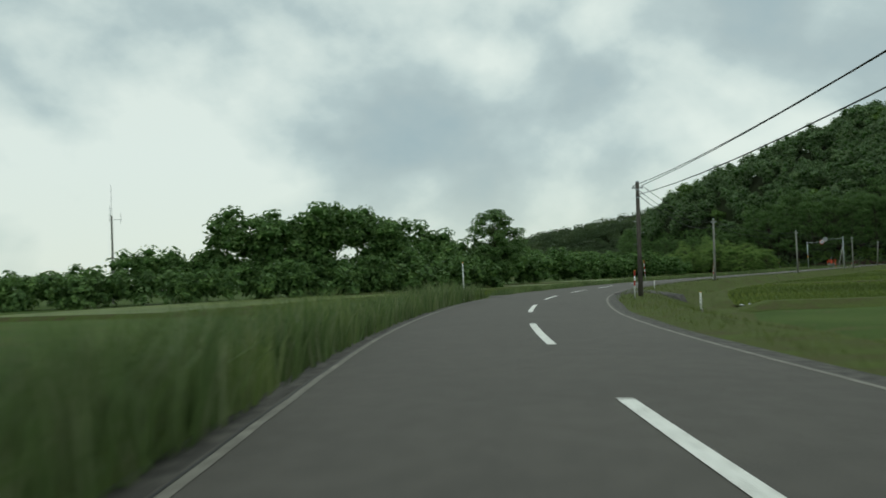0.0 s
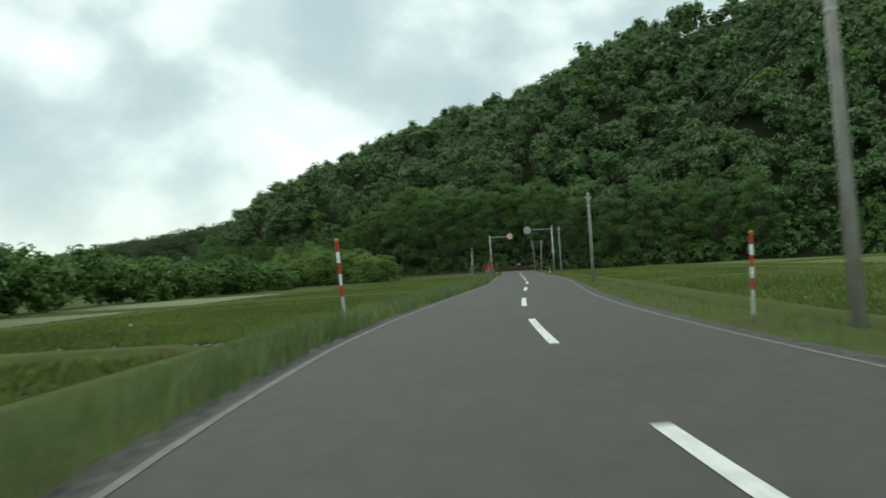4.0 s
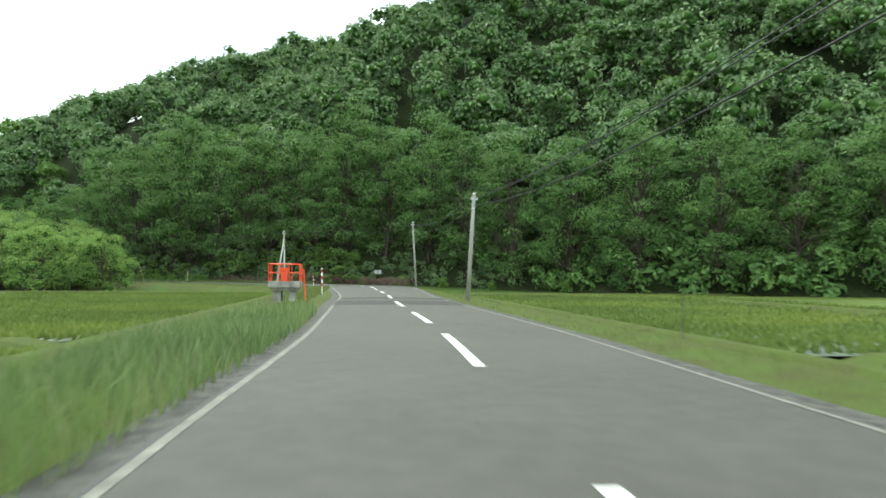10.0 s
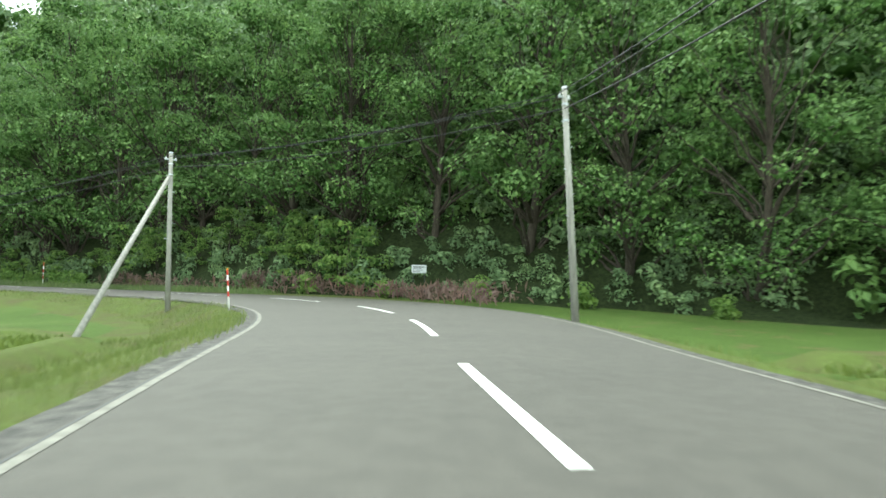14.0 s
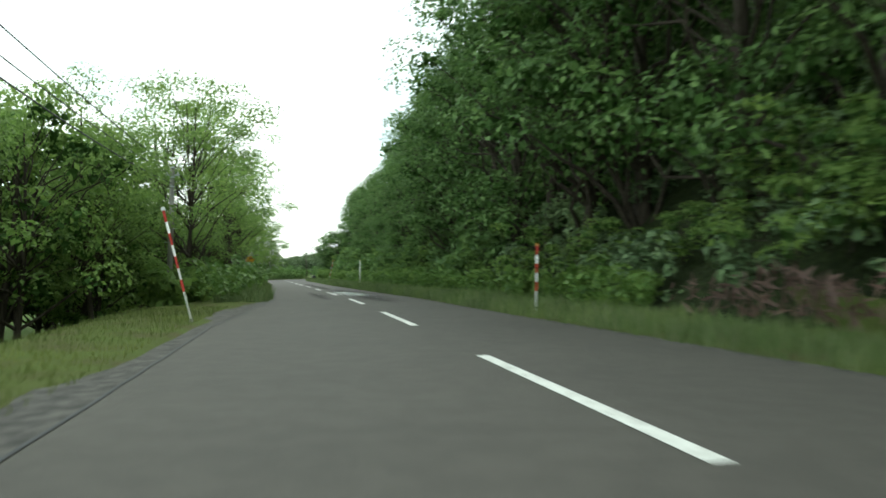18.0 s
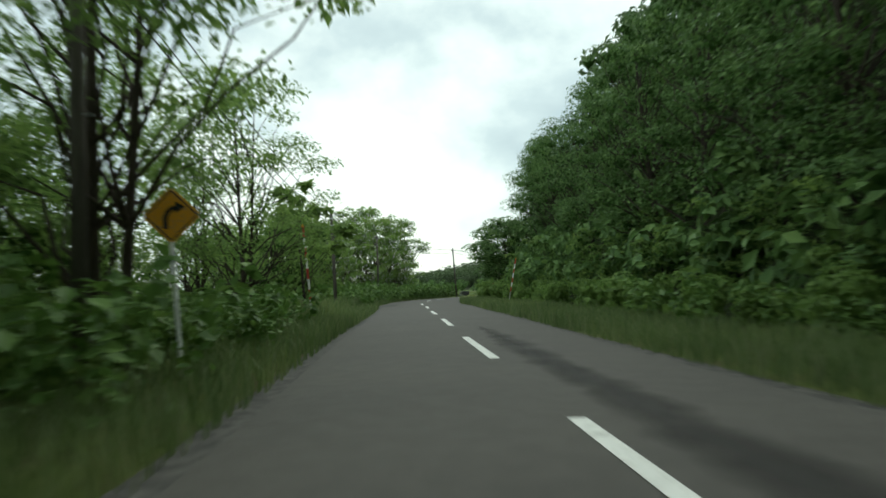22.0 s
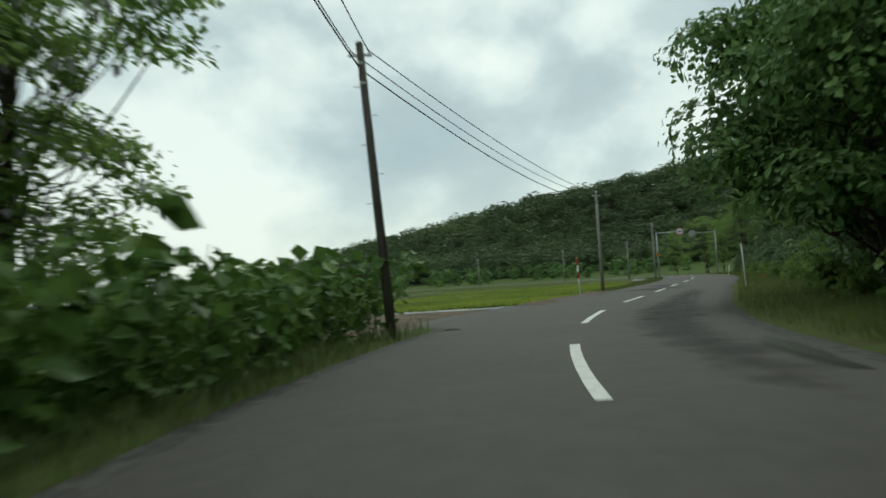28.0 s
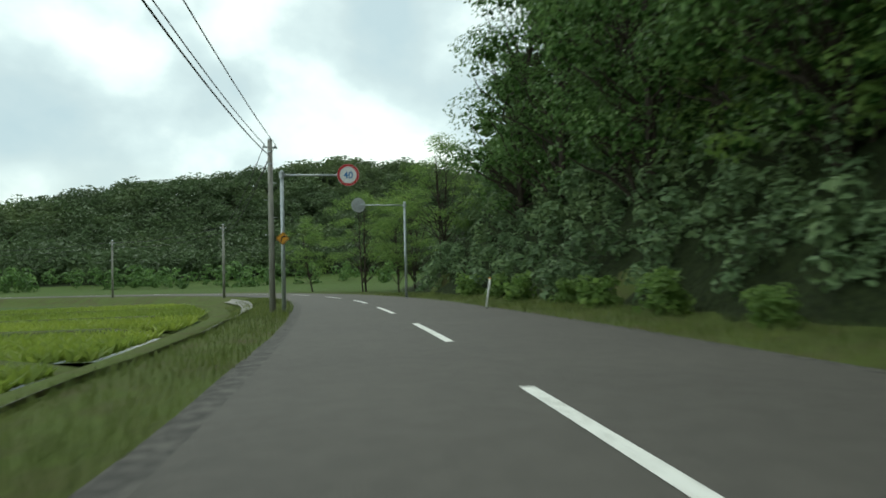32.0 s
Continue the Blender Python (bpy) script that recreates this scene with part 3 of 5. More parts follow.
# edge lines
for a, b in ((5, index_of((3.5, 29.5)) + 2.5), (index_of((8.7, 39.8)) + 3.5, index_of((97, 154.5))), (index_of((101, 159.5)), index_of((126, 243)))):
    strip_along("seam", a, b, lambda v: left_edge(v) + 0.055 + 0.04 * step(v, 196, 212), lambda v: left_edge(v) + 0.085 + 0.05 * step(v, 196, 212), 0.009, CABLE, road, 2, 0.015)
    strip_along("edge_line", a, min(b, index_of((132, 219))), lambda v: left_edge(v) - 0.05 - 0.02 * step(v, 196, 212), lambda v: left_edge(v) + 0.05 + 0.02 * step(v, 196, 212), 0.008, EDGE_LINE, road, 2, 0.012)
for a, b in ((5, index_of((6.5, 34))), (index_of((6.5, 34)) + 1.2, index_of((128, 194)))):
    strip_along("edge_line", a, b, lambda v: right_edge(v) - 0.04, lambda v: right_edge(v) + 0.04, 0.008, EDGE_LINE, road, 2, 0.012)

# ---- foliage ----
rng = np.random.default_rng(7)


def rhombs(pos, nor, size, rng, aspect=0.55, droop=0.0):
    """Small leaf-shaped quads at pos, facing nor."""
    n = len(pos)
    nor = nor / np.maximum(np.linalg.norm(nor, axis=1), 1e-6)[:, None]
    ref = rng.normal(size=(n, 3))
    a = np.cross(nor, ref)
    a /= np.maximum(np.linalg.norm(a, axis=1), 1e-6)[:, None]
    a[:, 2] -= droop
    b = np.cross(nor, a)
    s = (size * rng.uniform(0.65, 1.35, n))[:, None]
    bend = nor * s * 0.12
    v = np.stack([pos - a * s * 0.5 - bend, pos + b * s * 0.5 * aspect, pos + a * s * 0.5 - bend, pos - b * s * 0.5 * aspect], 1)
    return v.reshape(-1, 3), np.arange(4 * n).reshape(-1, 4)


OCTA_V = np.array([(1, 0, 0), (-1, 0, 0), (0, 1, 0), (0, -1, 0), (0, 0, 1), (0, 0, -1)], float)
OCTA_F = np.array([(0, 2, 4), (2, 1, 4), (1, 3, 4), (3, 0, 4), (2, 0, 5), (1, 2, 5), (3, 1, 5), (0, 3, 5)])


def hearts(centres, radii, rng, flat=0.7):
    """Small closed bodies of dense inner foliage, one in each clump, meant as its dark gaps."""
    jit = rng.uniform(0.8, 1.15, (len(centres), 6, 1))
    v = centres[:, None] + OCTA_V[None] * jit * radii[:, None, None] * (1, 1, flat)
    return v.reshape(-1, 3), (OCTA_F[None] + 6 * np.arange(len(centres))[:, None, None]).reshape(-1, 3)


def crown_arrays(rng, lumps, leaves, size, width=1.0, low=0.25, core=0.72, clump=(0.26, 0.46), loose=0.24):
    """A unit tree crown (about one metre in radius round a middle at height zero): leaf quads and inner lumps for the
    shaded gaps.
    """
    centres = []
    while len(centres) < lumps:
        p = rng.uniform(-1, 1, 3)
        if 0.25 < np.linalg.norm(p) < 1 and p[2] > -0.85:
            centres.append(p * (0.72 * width, 0.72 * width, 0.75))
    centres = np.array(centres)
    radii = rng.uniform(*clump, lumps)
    k = rng.choice(lumps, leaves, p=radii**2 / (radii**2).sum())
    d = rng.normal(size=(leaves, 3))
    d[:, 2] += low
    d /= np.linalg.norm(d, axis=1)[:, None]
    pos = centres[k] + d * (radii[k] * rng.uniform(0.84, 1.05, leaves))[:, None] * (1, 1, 0.8)
    out = pos / np.maximum(np.linalg.norm(pos, axis=1), 0.1)[:, None]
    nor = d * 0.9 + out * 0.2 + (0, 0, 0.3) + rng.normal(size=(leaves, 3)) * loose
    v, f = rhombs(pos, nor, size, rng)
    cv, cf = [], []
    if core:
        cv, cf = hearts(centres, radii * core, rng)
    return v, f, cv, cf


def scatter(templates, places, scales, turns, rng):
    """Lays crowns out and joins them into arrays: leaf vertices and quads, core vertices and triangles."""
    V, F, CV, CF = [], [], [], []
    nv = nc = 0
    pick = rng.integers(0, len(templates), len(places))
    for p, s, a, k in zip(places, scales, turns, pick):
        v, f, cv, cf = templates[k]
        c, q = math.cos(a), math.sin(a)
        R = np.array([[c, -q, 0], [q, c, 0], [0, 0, 1]]) * s
        V.append(v @ R.T + p)
        F.append(f + nv)
        nv += len(v)
        if len(cv):
            CV.append(cv @ R.T + p)
            CF.append(cf + nc)
            nc += len(cv)
    return np.vstack(V), np.vstack(F), (np.vstack(CV) if CV else []), (np.vstack(CF) if CF else [])


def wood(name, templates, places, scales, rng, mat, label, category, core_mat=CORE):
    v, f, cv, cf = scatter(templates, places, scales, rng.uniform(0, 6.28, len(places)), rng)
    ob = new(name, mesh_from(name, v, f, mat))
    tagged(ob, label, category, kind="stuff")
    # lumps take the shade-dark green unless a leaf colour is passed in
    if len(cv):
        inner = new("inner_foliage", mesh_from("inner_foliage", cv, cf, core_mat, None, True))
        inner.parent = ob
    return ob


def jittered(x0, x1, y0, y1, gap, rng):
    x, y = np.meshgrid(np.arange(x0, x1, gap), np.arange(y0, y1, gap))
    p = np.stack([x.ravel(), y.ravel()], 1)
    return p + rng.uniform(-0.42, 0.42, p.shape) * gap


# hillside wood
p = jittered(98, 470, -20, 520, 6.6, rng)
e = foot_depth(p[:, 0], p[:, 1])
h = hill_height(p[:, 0], p[:, 1])
idx, dist = nearest(p)
near = np.abs(dist)
keep = (e > np.where(p[:, 1] < 205, 6.5, 10)) & (e < 140) & (near < 230) & (rng.random(len(p)) < np.clip(1.55 - e / 140, 0.5, 1))
keep &= ~((p[:, 1] > 300) & (p[:, 1] < 380) & (e < 12.5))
keep &= ~((p[:, 1] > 360) & (e > 60)) & ~((p[:, 1] > 215) & (e > 110))
p, e, h, near = p[keep], e[keep], h[keep], near[keep]
rad = rng.uniform(3.8, 6.0, len(p))
tall = np.where(e < 12, rng.uniform(6.0, 8.5, len(p)), rad * rng.uniform(0.85, 1.5, len(p)))
places = np.column_stack([p, land(p[:, 0], p[:, 1]) + tall])
scales = np.column_stack([rad, rad, rad * rng.uniform(0.85, 1.25, len(p))])
mid_t = [crown_arrays(rng, 22, 680, 0.15, low=0.5, core=0.62, clump=(0.22, 0.4), loose=0.45) for _ in range(5)]
far_t = [crown_arrays(rng, 18, 400, 0.185, low=0.5, core=0.68, clump=(0.22, 0.42), loose=0.45) for _ in range(5)]
front_t = [crown_arrays(rng, 30, 1250, 0.118, low=0.55, core=0.7, clump=(0.2, 0.36), loose=0.4) for _ in range(4)]
front = (e < 24) & (near < 60) & (p[:, 1] < 300)
close = (near < 75) & ~front
pale = rng.random(len(p)) < 0.035
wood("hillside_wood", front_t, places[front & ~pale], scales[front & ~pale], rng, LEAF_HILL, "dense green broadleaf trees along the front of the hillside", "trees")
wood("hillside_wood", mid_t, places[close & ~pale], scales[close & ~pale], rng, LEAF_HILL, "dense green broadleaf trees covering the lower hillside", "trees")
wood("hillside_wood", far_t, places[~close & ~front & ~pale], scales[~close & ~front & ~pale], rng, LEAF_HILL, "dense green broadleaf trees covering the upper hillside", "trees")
wood("hillside_wood", mid_t, places[pale], scales[pale], rng, LEAF_HILL_PALE, "pale yellow-green trees among the darker hillside wood", "trees", LEAF_HILL_PALE)

# far hill and tree belts
low_t = [crown_arrays(rng, 18, 520, 0.2, low=0.2, core=0, clump=(0.38, 0.55), loose=0.9) for _ in range(4)]
p = jittered(-60, 480, 640, 860, 8.6, rng)
h = hill_height(p[:, 0], p[:, 1])
keep = (h > 1.5) & (p[:, 1] < 775) & (np.hypot(p[:, 0] - 115, p[:, 1] - 420) < 520)
p = p[keep]
rad = rng.uniform(5.5, 8.5, len(p))
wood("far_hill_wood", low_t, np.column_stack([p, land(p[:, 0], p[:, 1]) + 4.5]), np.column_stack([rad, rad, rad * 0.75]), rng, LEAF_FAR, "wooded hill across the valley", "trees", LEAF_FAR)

p = jittered(-160, 640, 1110, 1230, 19, rng)
rad = rng.uniform(11, 15, len(p))
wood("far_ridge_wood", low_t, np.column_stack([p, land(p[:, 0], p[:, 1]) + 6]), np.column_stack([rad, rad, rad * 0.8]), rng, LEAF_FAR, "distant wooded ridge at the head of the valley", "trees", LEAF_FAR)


def belt(points, gap, height, rad, name, label, templates, mat, rows=2, spread=6.0, fall=0.0):
    places, scales = [], []
    for (x0, y0), (x1, y1) in zip(points, points[1:]):
        n = max(1, int(math.hypot(x1 - x0, y1 - y0) / gap))
        for k in range(n):
            for r in range(rows):
                u = (k + rng.random()) / n
                x, y = x0 + (x1 - x0) * u + rng.normal() * spread, y0 + (y1 - y0) * u + rng.normal() * spread
                s = rad * rng.uniform(0.75, 1.2)
                hh = height * rng.uniform(0.7, 1.0) * (1 - fall * float(np.clip((x + 8) / 12, 0, 1)))
                places.append((x, y, ground_z(x, y) + max(hh - s * 0.9, s * 0.5)))
                scales.append((s, s, s * rng.uniform(0.85, 1.1)))
    return wood(name, templates, np.array(places), np.array(scales), rng, mat, label, "trees")


# undergrowth that closes the foot of the wood
p = jittered(98, 330, 40, 480, 2.2, rng)
e = foot_depth(p[:, 0], p[:, 1])
p = p[(e > np.where((p[:, 1] < 262) & (p[:, 1] > 190) | (p[:, 1] > 398), 6.0, 0.2)) & (e < np.where((p[:, 1] > 262) & (p[:, 1] < 398), 14.5, 11.5)) & (np.abs(nearest(p)[1]) > 8.4) & ((p[:, 1] > 175) | (rng.random(len(p)) < 0.8))]
bush_t = [crown_arrays(rng, 7, 165, 0.26, low=0.5, core=0) for _ in range(4)]
rad = rng.uniform(1.3, 2.5, len(p)) * (1 + 0.5 * (p[:, 1] < 175))
wood("hillside_undergrowth", bush_t, np.column_stack([p, land(p[:, 0], p[:, 1]) + 0.5 * rad]), np.column_stack([rad, rad, rad]), rng, LEAF_TREE, "dark green bushes and saplings along the wooded foot", "bushes")
p = np.vstack([jittered(128, 170, 190, 262, 1.85, rng), jittered(104, 160, 380, 472, 1.55, rng)])
e = foot_depth(p[:, 0], p[:, 1])
p = p[(e > 0.0) & (e < np.where(p[:, 1] < 262, 13.0, 12.0)) & (np.abs(nearest(p)[1]) > 8.0)]
fine_t = [crown_arrays(rng, 8, 260, 0.2, low=0.5, core=0) for _ in range(4)]
rad = rng.uniform(0.9, 1.6, len(p))
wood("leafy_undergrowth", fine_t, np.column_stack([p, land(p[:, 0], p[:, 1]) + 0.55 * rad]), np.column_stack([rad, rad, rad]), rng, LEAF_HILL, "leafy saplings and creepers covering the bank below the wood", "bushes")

belt([(-28.8, 112.5), (-10, 118), (8, 124)], 2.8, 15.6, 4.3, "tree_belt", "dense belt of green riverside trees behind the field", mid_t, LEAF_TREE, 3, 3.0, 0.27)
belt([(-25, 110), (-8, 115), (10, 121)], 2.8, 8.0, 3.6, "tree_belt", "lower green trees in the riverside belt", mid_t, LEAF_TREE, 4, 2.2, 0.1)
belt([(-75, 99), (-50, 103), (-30, 109)], 5.0, 6.5, 2.6, "tree_belt", "small scattered trees at the field edge", far_t, LEAF_TREE, 1, 2.0)
belt([(-120, 92), (-60, 96), (-20, 106), (12, 117)], 2.4, 5.9, 3.0, "shrub_belt", "dense low willow bushes in front of the tree belt", bush_t, LEAF_TREE, 3, 2.5)
belt([(-190, 150), (-110, 140), (-55, 128)], 6, 7, 3.4, "tree_belt", "low scattered trees along the field edge", far_t, LEAF_TREE, 2, 5)
belt([(6, 128), (20, 158), (45, 193), (80, 236)], 3.0, 8.5, 3.6, "tree_belt", "belt of lower green trees beyond the paddies", far_t, LEAF_TREE, 3, 5)
belt([(-60, 600), (20, 615), (120, 612), (200, 600)], 7, 6.0, 3.6, "shrub_belt", "low bushes at the foot of the far hill", bush_t, LEAF_TREE, 3, 8)
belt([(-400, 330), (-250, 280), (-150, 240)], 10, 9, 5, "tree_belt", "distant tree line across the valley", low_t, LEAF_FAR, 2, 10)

# ---- trees that stand singly ----


def tube_arrays(points, radii, seg=7):
    pts = np.array(points, float)
    t = np.gradient(pts, axis=0)
    t /= np.linalg.norm(t, axis=1)[:, None]
    ref = np.array([0.93, 0.31, 0.17])
    a = np.cross(t, ref)
    a /= np.linalg.norm(a, axis=1)[:, None]
    b = np.cross(t, a)
    ang = np.linspace(0, 2 * np.pi, seg, endpoint=False)
    ring = pts[:, None] + (a[:, None] * np.cos(ang)[None, :, None] + b[:, None] * np.sin(ang)[None, :, None]) * np.array(radii)[:, None, None]
    m = np.arange(len(pts) * seg).reshape(len(pts), seg)
    f = np.stack([m[:-1], np.roll(m, -1, 1)[:-1], np.roll(m, -1, 1)[1:], m[1:]], -1).reshape(-1, 4)
    return ring.reshape(-1, 3), f


def join(parts):
    V, F, n = [], [], 0
    for v, f in parts:
        V.append(v)
        F.append(f + n)
        n += len(v)
    return np.vstack(V), np.vstack(F)


def limb(a, b, r, rng, sag=0.3, n=5):
    a, b = np.array(a, float), np.array(b, float)
    u = np.linspace(0, 1, n)[:, None]
    p = a + (b - a) * u + np.sin(u * np.pi) * np.array([0, 0, sag]) + rng.normal(size=(n, 3)) * 0.05 * np.linalg.norm(b - a) * np.sin(u * np.pi)
    return tube_arrays(p, np.linspace(r, r * 0.25, n), 4)


def make_tree(name, label, rng, height, spread, leaf, leaves, lumps, leaf_mat, trunk_r=0.16, trunks=1, bare=0.3, core=0.5, aspect=0.55, flowers=0, group=""):
    """A tree with trunk, limbs and a leafy crown; its base is the origin."""
    ob = thing(name, label, "tree", (0, 0, 0), 0, group)
    wood_parts = []
    centres = []
    for k in range(trunks):
        lean = rng.normal(size=2) * 0.06 * height
        base = np.array([*(rng.normal(size=2) * 0.35 * (trunks > 1)), -0.3])
        top = np.array([base[0] + lean[0], base[1] + lean[1], height * 0.86])
        n = 9
        u = np.linspace(0, 1, n)[:, None]
        bow = np.sin(u * 2.4 + rng.uniform(0, 3)) * rng.normal(size=(1, 3)) * (0.025 * height, 0.025 * height, 0)
        path = base + (top - base) * u + bow - bow[0]
        wood_parts.append(tube_arrays(path, trunk_r * np.linspace(1.15, 0.2, n) * (1.0 if k == 0 else 0.75), 8))
        own = max(3, lumps // trunks)
        for j in range(own):
            w = bare + (1.0 - bare) * (j + rng.random()) / own
            i = min(n - 1, int(w * 0.8 * (n - 1)))
            at = path[i]
            a = rng.uniform(0, 6.28)
            reach = spread * math.sqrt(max(0.05, 1 - (2 * (w - bare) / (1 - bare) - 0.85) ** 2 * 0.75)) * rng.uniform(0.35, 0.98)
            end = np.array([at[0] + math.cos(a) * reach, at[1] + math.sin(a) * reach, height * (0.07 + 0.91 * w) + rng.normal() * 0.03 * height])
            wood_parts.append(limb(at, end, trunk_r * (0.5 - 0.3 * w), rng, 0.06 * reach))
            centres.append(end)
    v, f = join(wood_parts)
    tr = new("trunk", mesh_from("trunk", v, f, BARK, None, True))
    tr.parent = ob
    centres = np.array(centres)
    radii = spread * (rng.uniform(0.18, 0.32, len(centres)) if core else rng.uniform(0.16, 0.31, len(centres)))
    prob = radii**2 / (radii**2).sum()
    k = rng.choice(len(centres), leaves, p=prob)
    d = rng.normal(size=(leaves, 3))
    d[:, 2] += 0.25 if not core else 0.6
    d /= np.linalg.norm(d, axis=1)[:, None]
    pos = centres[k] + d * (radii[k] * rng.uniform(0.35 if not core else 0.74, 1.06, leaves))[:, None] * (1.1, 1.1, 0.48 if not core else 0.6)
    nor = d * (0.35 if not core else 0.85) + (0, 0, 0.8 if not core else 0.4) + rng.normal(size=(leaves, 3)) * 0.3
    lv, lf = rhombs(pos, nor, leaf, rng, aspect, 0.25)
    crown = new("crown", mesh_from("crown", lv, lf, leaf_mat))
    crown.parent = ob
    # inner leaves get the shade-dark green instead of the crown's own leaf colour
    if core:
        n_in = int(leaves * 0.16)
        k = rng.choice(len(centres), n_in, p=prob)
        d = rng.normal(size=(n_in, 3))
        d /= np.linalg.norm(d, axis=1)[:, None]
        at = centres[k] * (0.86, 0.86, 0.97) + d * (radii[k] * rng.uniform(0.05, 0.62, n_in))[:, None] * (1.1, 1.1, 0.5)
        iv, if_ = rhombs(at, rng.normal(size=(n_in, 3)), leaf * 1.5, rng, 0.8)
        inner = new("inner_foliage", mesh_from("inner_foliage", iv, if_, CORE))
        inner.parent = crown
    if flowers:
        k = rng.choice(len(pos), flowers)
        fv, ff = rhombs(pos[k] - (0, 0, 0.12), rng.normal(size=(flowers, 3)), leaf * 0.8, rng, 0.45, 0.9)
        fl = new("blossom", mesh_from("blossom", fv, ff, BLOSSOM))
        fl.parent = crown
        tagged(fl, "hanging white blossom clusters")
    return ob


def place_tree(model, x, y, scale, turn, dz=0.0, first=[]):
    m = pose(x, y, ground_z(x, y) + dz - 0.05, 0, 0, turn) @ Matrix.Diagonal((scale, scale, scale, 1))
    if model in first:
        return copy_thing(model, m)
    first.append(model)
    model.matrix_basis = m
    return model


WALL = "tall leafy roadside tree on the wooded slope"
broad = [make_tree("broadleaf_tree", "tall dark green broadleaf tree at the foot of the wooded slope", rng, 15.5, 5.0, 0.185, 10500, 60, LEAF_TREE, 0.2, 1, 0.02, 0.6, 0.6, 0, WALL) for _ in range(4)]
overhang = make_tree("broadleaf_tree", "broad dark green tree leaning over the bend", rng, 9.5, 5.2, 0.26, 14000, 80, LEAF_TREE, 0.17, 1, 0.2, 0.5, 0.6)
locust = [make_tree("locust_tree", "tall open locust tree with light green feathery leaves", rng, 13.0, 5.0, 0.21, 8600, 50, LEAF_LOCUST, 0.13, t, 0.24, 0, 0.5, 0, "locust trees beside the road") for t in (1, 2, 3)]
flowering = [make_tree("locust_tree", "open locust tree hung with white blossom", rng, 11.5, 3.7, 0.26, 4900, 44, LEAF_LOCUST, 0.14, t, 0.22, 0, 0.5, 420, "locust trees beside the road") for t in (1, 2)]
roundtree = [make_tree("roadside_tree", "dense rounded green tree beside the road", rng, 8.5, 4.0, 0.2, 6200, 48, LEAF_SHRUB, 0.15, 2, 0.15, 0.45, 0.55, 0, "rounded trees beside the road") for _ in range(2)]

# wall of trees along the wooded foot
k = 0
for y in np.arange(216, 380, 5.0):
    size = float(np.interp(y, [216, 250, 265, 276, 292, 312, 335, 380], [1.28, 1.22, 1.05, 0.78, 0.62, 0.57, 0.57, 0.6]))
    back = float(np.interp(y, [216, 235, 270, 300, 336, 380], [11.6, 10.6, 9.9, 9.8, 11.2, 12.0]))
    x, yy, a = beside(y + rng.uniform(-1, 1), -back - rng.uniform(0, 1.4))
    place_tree(broad[k % 4], x, yy, size * rng.uniform(0.92, 1.06), rng.uniform(0, 360), -0.4)
    k += 1
for (x, yy) in ((150, 192), (149.5, 199), (149, 206), (147, 212.5), (152, 184), (154, 176), (156, 168), (159, 160), (146, 219), (163, 152)):
    place_tree(broad[k % 4], x + 0.5, yy, rng.uniform(0.9, 1.15), rng.uniform(0, 360), -0.3)
    k += 1
for y in np.arange(386, 466, 5.4):
    x, yy, a = beside(y, -11.0 - rng.uniform(0, 1.4))
    place_tree(broad[k % 4], x, yy, rng.uniform(0.84, 1.0), rng.uniform(0, 360), -0.3)
    k += 1
x, yy, a = beside(367.5, -6.9)
place_tree(overhang, x, yy, 0.96, 40)
for y, d, size in ((384, -7.8, 1.0), (391, -8.4, 1.2)):
    x, yy, a = beside(y, d)
    place_tree(overhang, x, yy, size, 7 * y)
# locusts and rounded trees on the low side
for n_, (y, d, s) in enumerate(((247, 9.0, 0.62), (253, 6.4, 0.74), (259, 8.0, 0.8), (263.5, 5.6, 0.88), (269, 7.2, 1.2), (274, 5.7, 1.2), (279, 6.2, 1.22), (284, 9.0, 1.1), (289, 5.9, 1.12), (294, 8.0, 0.9), (298.5, 6.0, 0.8), (304, 9.2, 0.85), (476, -8.5, 0.95), (484, -9.0, 1.0), (470, -10.0, 0.95), (493, -9.0, 0.95), (480, -12, 1.0))):
    x, yy, a = beside(y, d)
    place_tree(locust[n_ % 3], x, yy, s, rng.uniform(0, 360))
for y, d, s in ((241, 13, 1.05), (236, 17, 0.95), (231, 24, 0.95), (246, 12.5, 1.0), (238, 11, 0.8), (235, 13.5, 0.95), (243, 10.2, 0.8), (229, 18, 0.9), (249, 9.5, 0.6), (252, 11.5, 0.75), (256, 10.5, 0.75), (261, 12, 0.9), (266, 10.6, 0.8), (272, 11.5, 0.85), (278, 10.6, 0.75), (284, 12, 0.8), (291, 10.8, 0.7), (245, 17, 1.1), (251, 14, 1.15), (257, 16, 1.25), (263, 14, 1.2), (269, 15.5, 1.04), (275, 13.5, 0.98), (281, 14.5, 1.04), (287, 13.5, 0.98), (292, 15, 1.04), (299, 14, 0.98), (307, 17, 0.7), (316, 16, 0.75), (321, 12.5, 0.8), (325, 9.9, 0.85), (327, 14.5, 0.92), (329, 12, 0.84), (333, 10.6, 0.88), (337, 12.6, 1.0), (341, 10.8, 1.14), (345, 12.5, 1.14)):
    x, yy, a = beside(y, d)
    place_tree(roundtree[int(y) % 2], x, yy, s, rng.uniform(0, 360))
for n_, (y, d, s) in enumerate(((347, 9.5, 0.8), (350.5, 11.5, 0.9), (354, 9.4, 0.9), (357, 12, 1.05), (359.5, 8.6, 1.0), (362, 11.5, 1.2), (364.5, 9.0, 1.15), (367, 12, 1.25), (369.5, 9.4, 1.26), (372, 12.2, 1.32), (374.5, 10.6, 1.3), (377.5, 12.6, 1.25))):
    x, yy, a = beside(y, d)
    place_tree(flowering[n_ % 2], x, yy, s, rng.uniform(0, 360))
